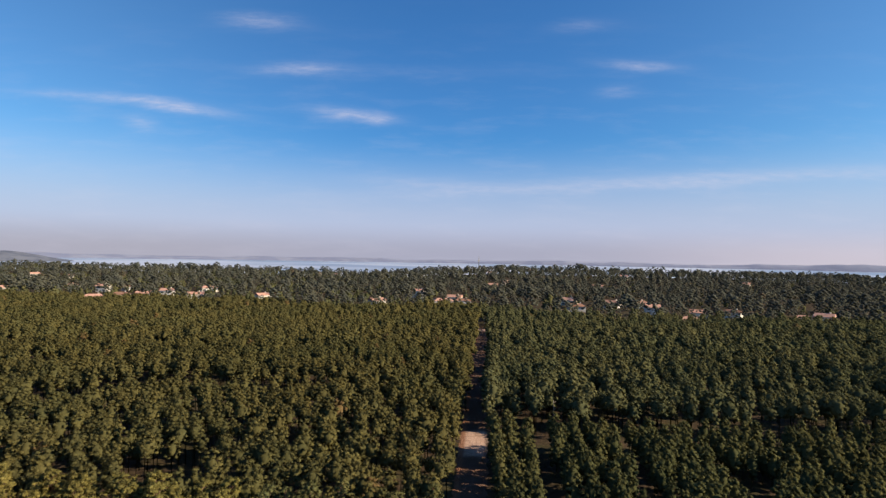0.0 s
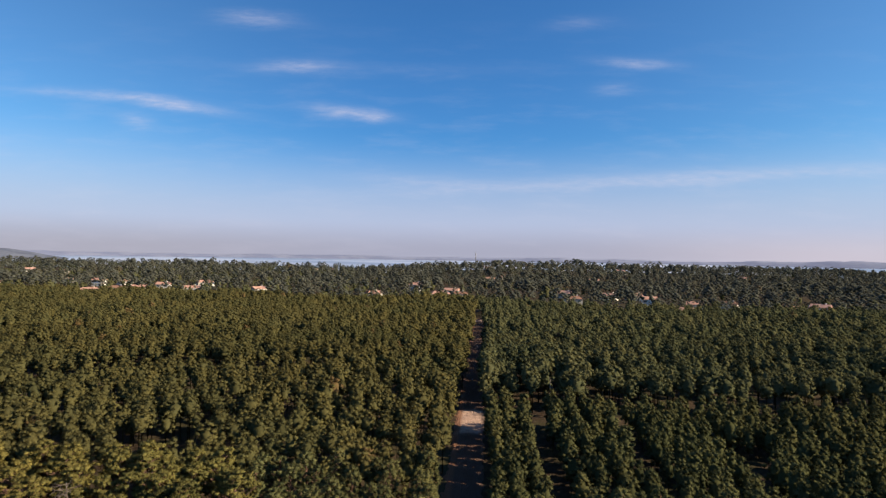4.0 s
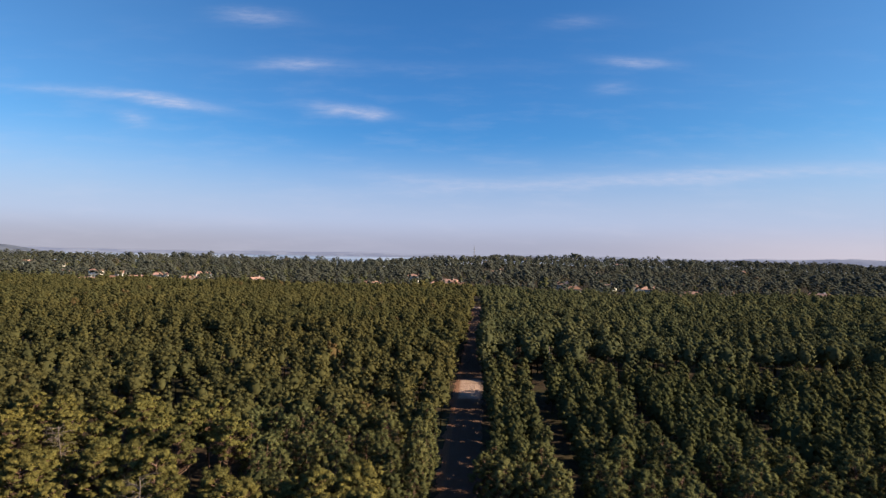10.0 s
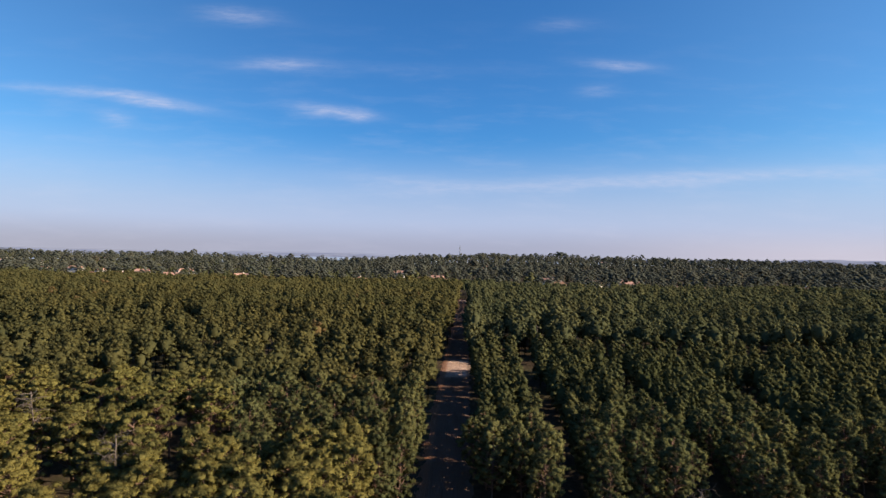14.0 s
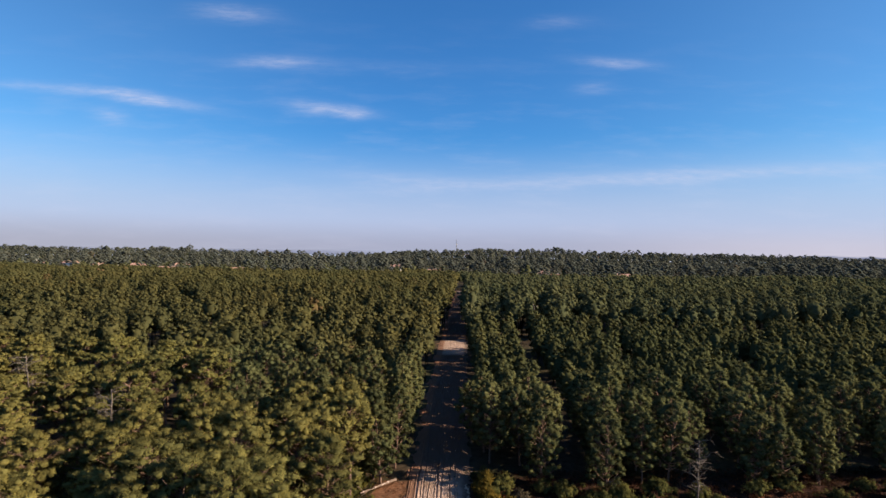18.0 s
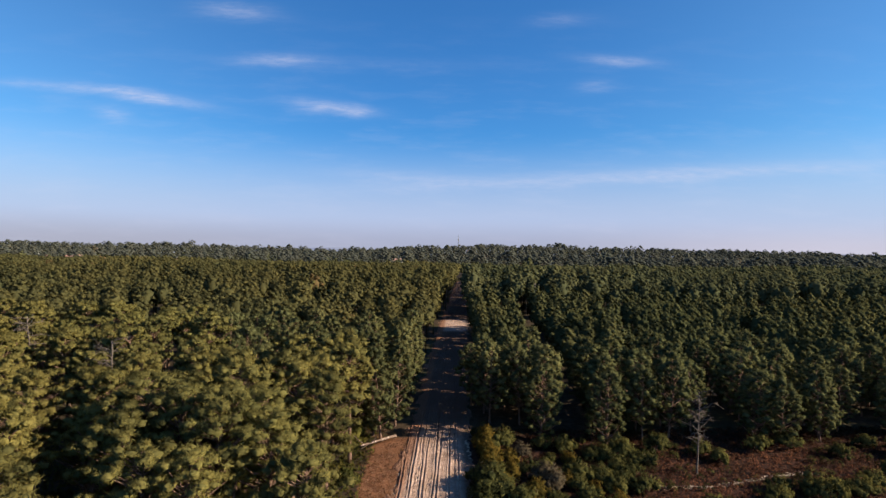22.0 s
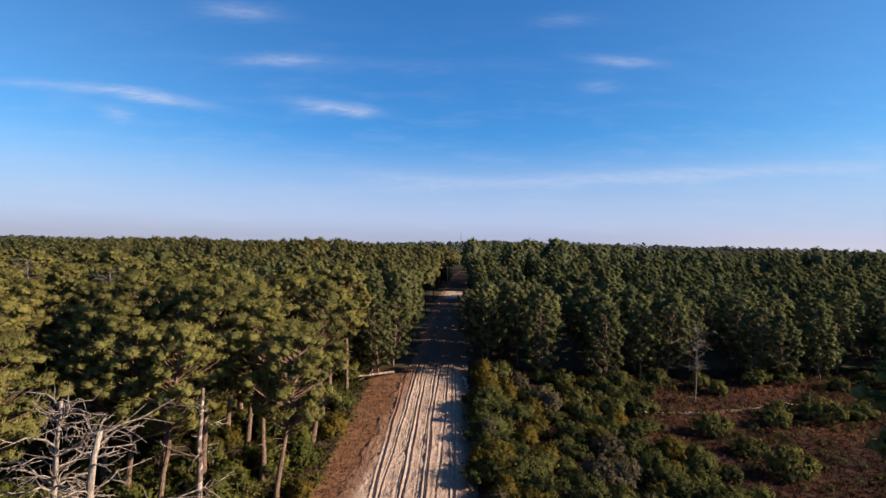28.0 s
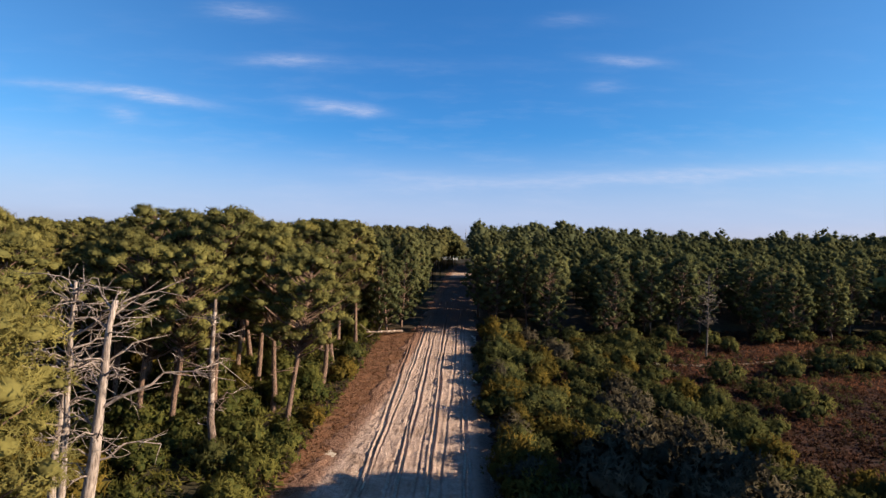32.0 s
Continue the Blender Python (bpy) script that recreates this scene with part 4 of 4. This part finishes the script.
p = jitter_grid(r, -480, 420, 335, 560, 4.6, 0.62)
p = p[in_wedge(p) & free_of_track(p) & (p[:, 1] < edge(p[:, 0])) & clear_of_houses(p)]
east = p[:, 0] > track_x(p[:, 1])
tall = heights(p, r) * 1.05 * low_before_houses(p)
plant_woods("pine_woods", FAR2, grounded(p[~east]), tall[~east], WOOD_LEAF, r, "far pine woodland reaching the village")
plant_woods("mature_pines", FAR2, grounded(p[east]), tall[east], EAST_LEAF, r, "far dark pine woodland reaching the village")
p = jitter_grid(r, -930, 930, 270, 1050, 9.4, 0.8)
p = p[in_wedge(p) & (p[:, 1] > edge(p[:, 0])) & clear_of_houses(p)]
tall = heights(p, r, 0.38) * (0.97 + 0.28 * np.maximum(0, lumps(p[:, 0], p[:, 1], 17, 2.0))) * low_before_houses(p)
mixed = r.uniform(0, 1, len(p)) < np.where(p[:, 1] < edge(p[:, 0]) + 60, 0.55, np.where(p[:, 0] < -60, 0.4, 0.15))
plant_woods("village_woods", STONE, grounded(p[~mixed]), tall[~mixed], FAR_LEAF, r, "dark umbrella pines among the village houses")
plant_woods("garden_trees", GARDEN, grounded(p[mixed]), tall[mixed] * 0.8, EAST_LEAF, r, "olive green garden trees between the village houses")

# ---- dead pines ----
def dead_pine(seed, height, rad, boughs, lean, label, mat=DEADWOOD):
    """A bleached snag with broken boughs. boughs: height, bearing in degrees, length, rise."""
    q = np.random.default_rng(seed)
    ob = new("dead_pine")
    s = Shape()
    line = trunk_line(q, height, np.array(lean), 12)
    tube(s, line - [[0, 0, 0.4 * (k == 0)] for k in range(12)], np.linspace(rad, rad * 0.34, 12), 9)
    child("trunk", s.mesh("trunk", mat, True), ob)
    for z, bearing, length, rise in boughs:
        s = Shape()
        a = radians(bearing)
        b = np.array([np.interp(z, line[:, 2], line[:, 0]), np.interp(z, line[:, 2], line[:, 1]), z])
        n = 6
        t = np.linspace(0, 1, n)
        pts = b + np.stack([np.cos(a) * t * length, np.sin(a) * t * length, rise * length * t + 0.10 * length * np.sin(t * 3)], -1)
        pts[1:] += q.normal(size=(n - 1, 3)) * 0.06 * length ** 0.5
        thick = 0.020 + 0.013 * length
        tube(s, pts, np.linspace(thick, 0.015, n), 5)
        for k in range(int(3 + length * 3)):
            j = int(q.integers(1, n))
            tip = pts[j] + (pts[j] - pts[j - 1]) * q.uniform(0.5, 1.5) + q.normal(size=3) * 0.22 * length ** 0.5
            tube(s, [pts[j], (pts[j] + tip) / 2 + q.normal(size=3) * 0.03, tip], [0.016, 0.011, 0.005], 4)
        child("bough", s.mesh("bough", DEADBOUGH if mat is DEADWOOD else mat), ob)
    return tagged(ob, label, "dead tree", "dead pines")


def stand(ob, x, y):
    ob.location = (x, y, float(land(x, y)) - 0.05)
    return ob


q = np.random.default_rng(31)


def spray(n, z0, z1, len0, len1):
    return [(float(q.uniform(z0, z1)), float(q.uniform(0, 360)), float(q.uniform(len0, len1)), float(q.uniform(-0.1, 0.55))) for _ in range(n)]


stand(dead_pine(1, 8.6, 0.24, [(8.2, 35, 1.9, 0.45), (7.7, 20, 0.7, 0.2), (5.2, 12, 3.4, 0.32), (5.6, 170, 1.6, 0.35), (4.6, 160, 1.5, 0.2), (8.3, 150, 1.6, 0.5), (6.6, 30, 1.4, 0.5),
                                (3.6, 15, 1.8, 0.25)] + spray(24, 1.6, 8.4, 0.4, 1.4), (0.95, 0.1), "bleached broken pine snag with bare boughs"), -10.6, 18.2)
stand(dead_pine(2, 8.9, 0.15, spray(34, 3.4, 8.7, 0.9, 2.4), (0.3, 0.0), "grey dead pine with a bare twiggy top"), -12.5, 20.4)
stand(dead_pine(3, 7.6, 0.2, [(6.4, 175, 1.6, 0.15), (5.9, 5, 1.0, 0.0), (4.4, 178, 2.0, 0.05), (2.7, 20, 1.1, 0.5)] + spray(14, 1.5, 7.0, 0.3, 1.1), (0.1, 0.0), "weathered pine snag snapped at the top", SNAGWOOD), -9.7, 27.0)
stand(dead_pine(4, 8.6, 0.15, spray(22, 2.5, 8.4, 0.3, 1.4), (0.9, 0.2), "slim leaning dead pine trunk with stubs"), -13.2, 20.8)
stand(dead_pine(5, 7.4, 0.09, spray(34, 2.5, 7.2, 0.5, 1.5), (0.1, 0.0), "thin grey dead pine at the forest edge", GREYWOOD), 24.8, 50.2)
stand(dead_pine(7, 10.2, 0.14, spray(26, 5.5, 10.0, 0.6, 1.8), (0.2, 0.0), "grey dead pine among green crowns", GREYWOOD), -44.2, 67.0)
stand(dead_pine(8, 10.4, 0.16, spray(34, 5.0, 10.2, 0.7, 2.0), (0.2, 0.0), "grey dead pine among green crowns", GREYWOOD), -27.9, 53.0)
stand(dead_pine(9, 8.6, 0.13, spray(8, 4.0, 8.4, 0.4, 1.2), (0.1, 0.0), "pale bare trunk beside the forest ride"), 24.8, 122.5)

# fallen trunk on the verge
log = new("fallen_trunk")
a, b = Vector((-5.4, 53.5, float(land(-5.4, 53.5)) + 0.9)), Vector((-2.3, 58.0, float(land(-2.3, 58.0)) + 0.15))
s = Shape()
tube(s, [a.lerp(b, t) for t in np.linspace(0, 1, 7)], np.linspace(0.07, 0.14, 7), 9)
child("trunk", s.mesh("trunk", SNAGWOOD, True), log)
for t, d in ((0.1, (-0.9, 0.5, 0.5)), (0.3, (0.4, -0.7, 0.6)), (0.25, (-0.8, -0.4, -0.5))):
    s = Shape()
    c = a.lerp(b, t)
    tube(s, [c, c + Vector(d) * 0.6, c + Vector(d) * 1.3 + Vector((0, 0, 0.1))], [0.06, 0.045, 0.015], 5)
    child("bough", s.mesh("bough", SNAGWOOD), log)
tagged(log, "pale fallen pine trunk lying on the sandy verge", "log")

# ---- heath ----
GREEN = [bush(300 + k, GORSE, "olive-green gorse bush on the heath", 1.2 + 0.15 * k, 1.5 + 0.25 * (k % 3), 38, 14, 0.22, wide=0.12) for k in range(5)]
OCHRE = [bush(320 + k, BROOM, "ochre-tipped broom bush beside the track", 0.95, 1.35, 28, 14, 0.21, wide=0.12) for k in range(2)]
GREYS = [bush(330 + k, GREY_BUSH, "grey half-dead scrub bush with fine twigs", 1.3, 2.1, 44, 12, 0.24, wide=0.14) for k in range(2)]
UNDER = [bush(340 + k, UNDERWOOD, "green understorey shrub below the pines", 1.5, 1.9, 40, 15, 0.24, "understorey shrubs", wide=0.14) for k in range(3)]
UNDER.append(bush(350, BROOM, "yellow-brown oak shrub at the forest edge", 1.4, 1.7, 40, 15, 0.24, "understorey shrubs", wide=0.14))
UNDER.append(bush(351, GORSE, "olive gorse shrub at the forest edge", 1.2, 1.5, 40, 15, 0.2, "understorey shrubs", wide=0.12))
r = np.random.default_rng(17)
p = jitter_grid(r, 2, 24, 12, 56, 2.0)
e = p[:, 0] - track_x(p[:, 1])
dense = p[(e > 4.6) & (p[:, 0] < 19.5 + 1.5 * np.sin(p[:, 1] * 0.4)) & (p[:, 1] < 53) & (p[:, 0] < p[:, 1] * 0.80 + 4)]
y = np.arange(16.0, 56.0, 1.05)
rim = np.stack([track_x(y) + 4.9 + r.normal(size=len(y)) * 0.3, y + r.normal(size=len(y)) * 0.3], -1)
dense = np.concatenate([dense, rim])
tall_rim = np.concatenate([np.ones(len(dense) - len(rim)), r.uniform(0.95, 1.35, len(rim))])
kind = r.uniform(0, 1, len(dense))
ee = dense[:, 0] - track_x(dense[:, 1])
is_ochre = kind < np.where(ee < 9, 0.38, 0.20)
is_grey = (kind > 0.9) | ((np.hypot(dense[:, 0] - 10.5, (dense[:, 1] - 24) * 0.8) < 2.8))
place_copies(OCHRE, [tuple(v) for v in dense[is_ochre & ~is_grey]], r.uniform(0.8, 1.2, int((is_ochre & ~is_grey).sum())) * tall_rim[is_ochre & ~is_grey], r)
place_copies(GREYS, [tuple(v) for v in dense[is_grey]], np.where(np.hypot(dense[is_grey][:, 0] - 10.5, dense[is_grey][:, 1] - 24) < 3.6, 1.35, 0.85), r)
place_copies(GREEN, [tuple(v) for v in dense[~is_ochre & ~is_grey]] + [(33, 46), (35, 46.6), (37, 46.2), (38.8, 47.3), (30.5, 47.2), (29, 45), (24, 36), (22.5, 43),
             (42, 49), (40, 53), (28, 52.5), (36, 55), (21, 52), (17, 53.5), (12, 55.5), (8, 55), (6.5, 57), (14, 54.5), (19, 54), (23, 54.8), (27, 54), (33, 54.6), (44, 55), (23.5, 39.5), (46, 53)],
             np.concatenate([r.uniform(0.55, 1.0, int((~is_ochre & ~is_grey).sum())) * tall_rim[~is_ochre & ~is_grey], r.uniform(0.7, 1.1, 60)]), r)
p = jitter_grid(r, -30, -4.5, 14, 58, 2.9)
e = p[:, 0] - track_x(p[:, 1])
p = p[(e < -5.6 - 0.9 * np.sin(p[:, 1] * 0.5) ** 2) & in_wedge(p, 4) & ((e > -16) | (p[:, 1] < 42))]
place_copies(UNDER, [tuple(v) for v in p], r.uniform(0.6, 1.1, len(p)), r)

# knee-high scrub scattered over the open heath
s = Shape()
p = np.stack([r.uniform(14, 62, 900), r.uniform(22, 58, 900)], -1)
p = p[in_wedge(p, 4) & (lumps(p[:, 0], p[:, 1], 3.0, 2.5) + 0.5 * lumps(p[:, 0], p[:, 1], 9.0, 4.0) > 0.15)]
c = np.concatenate([p, land(p[:, 0], p[:, 1])[:, None] + 0.2], 1)
tufts(s, r, c, r.uniform(0.25, 0.6, (len(c), 1)) * [[1.0, 1.0, 0.8]], 26, 0.2, 3, np.array([20.0, 40.0, -60.0]), lift=0.5, wide=0.13, tints=r.uniform(0, 0.8, len(c)))
tagged(new("heath_scrub", s.mesh("heath_scrub", GORSE)), "low olive scrub scattered over the reddish heath", "scrub", "", "stuff")

# dry bracken and litter over the heath
s = Shape()
p = np.stack([r.uniform(4, 62, 40000), r.uniform(14, 60, 40000)], -1)
e = p[:, 0] - track_x(p[:, 1])
p = p[(e > 4.4) & in_wedge(p, 5)]
c = np.concatenate([p, land(p[:, 0], p[:, 1])[:, None] + 0.08], 1)
tufts(s, r, c, np.full((len(c), 3), 0.2) * [1.2, 1.2, 0.5], 2, 0.20, 3, np.array([20.0, 40.0, -60.0]), lift=0.6, wide=0.16,
      tints=np.clip(0.32 + 0.5 * lumps(p[:, 0], p[:, 1], 1.9, 3.0) + 0.35 * lumps(p[:, 0], p[:, 1], 6.0, 7.0) + r.normal(size=len(p)) * 0.15, 0, 1))
tagged(new("dry_bracken", s.mesh("dry_bracken", BRACKEN)), "rust-brown dead bracken and litter on the heath", "bracken", "", "stuff")
s = Shape()
p = np.stack([r.uniform(-9, 0, 9000), r.uniform(16, 60, 9000)], -1)
e = p[:, 0] - track_x(p[:, 1])
p = p[(e < -sand_left(p[:, 1]) - 0.5) & (e > -7.2)]
c = np.concatenate([p, land(p[:, 0], p[:, 1])[:, None] + 0.02], 1)
tufts(s, r, c, np.full((len(c), 3), 0.12) * [1.2, 1.2, 0.4], 2, 0.10, 3, np.array([-5.0, 40.0, -60.0]), lift=0.6, wide=0.2)
tagged(new("needle_litter", s.mesh("needle_litter", LITTER)), "rust-red pine needle litter along the verge", "litter", "", "stuff")

s = Shape()
p = np.stack([r.uniform(-42, -4, 12000), r.uniform(13, 62, 12000)], -1)
e = p[:, 0] - track_x(p[:, 1])
p = p[(e < -5.8) & in_wedge(p, 3)]
c = np.concatenate([p, land(p[:, 0], p[:, 1])[:, None] + 0.12], 1)
tufts(s, r, c, np.full((len(c), 3), 0.25) * [1.2, 1.2, 0.7], 2, 0.34, 3, np.array([-10.0, 40.0, -60.0]), lift=0.6, wide=0.16)
tagged(new("forest_herbs", s.mesh("forest_herbs", HERBS)), "low green and brown undergrowth under the pines", "undergrowth", "", "stuff")
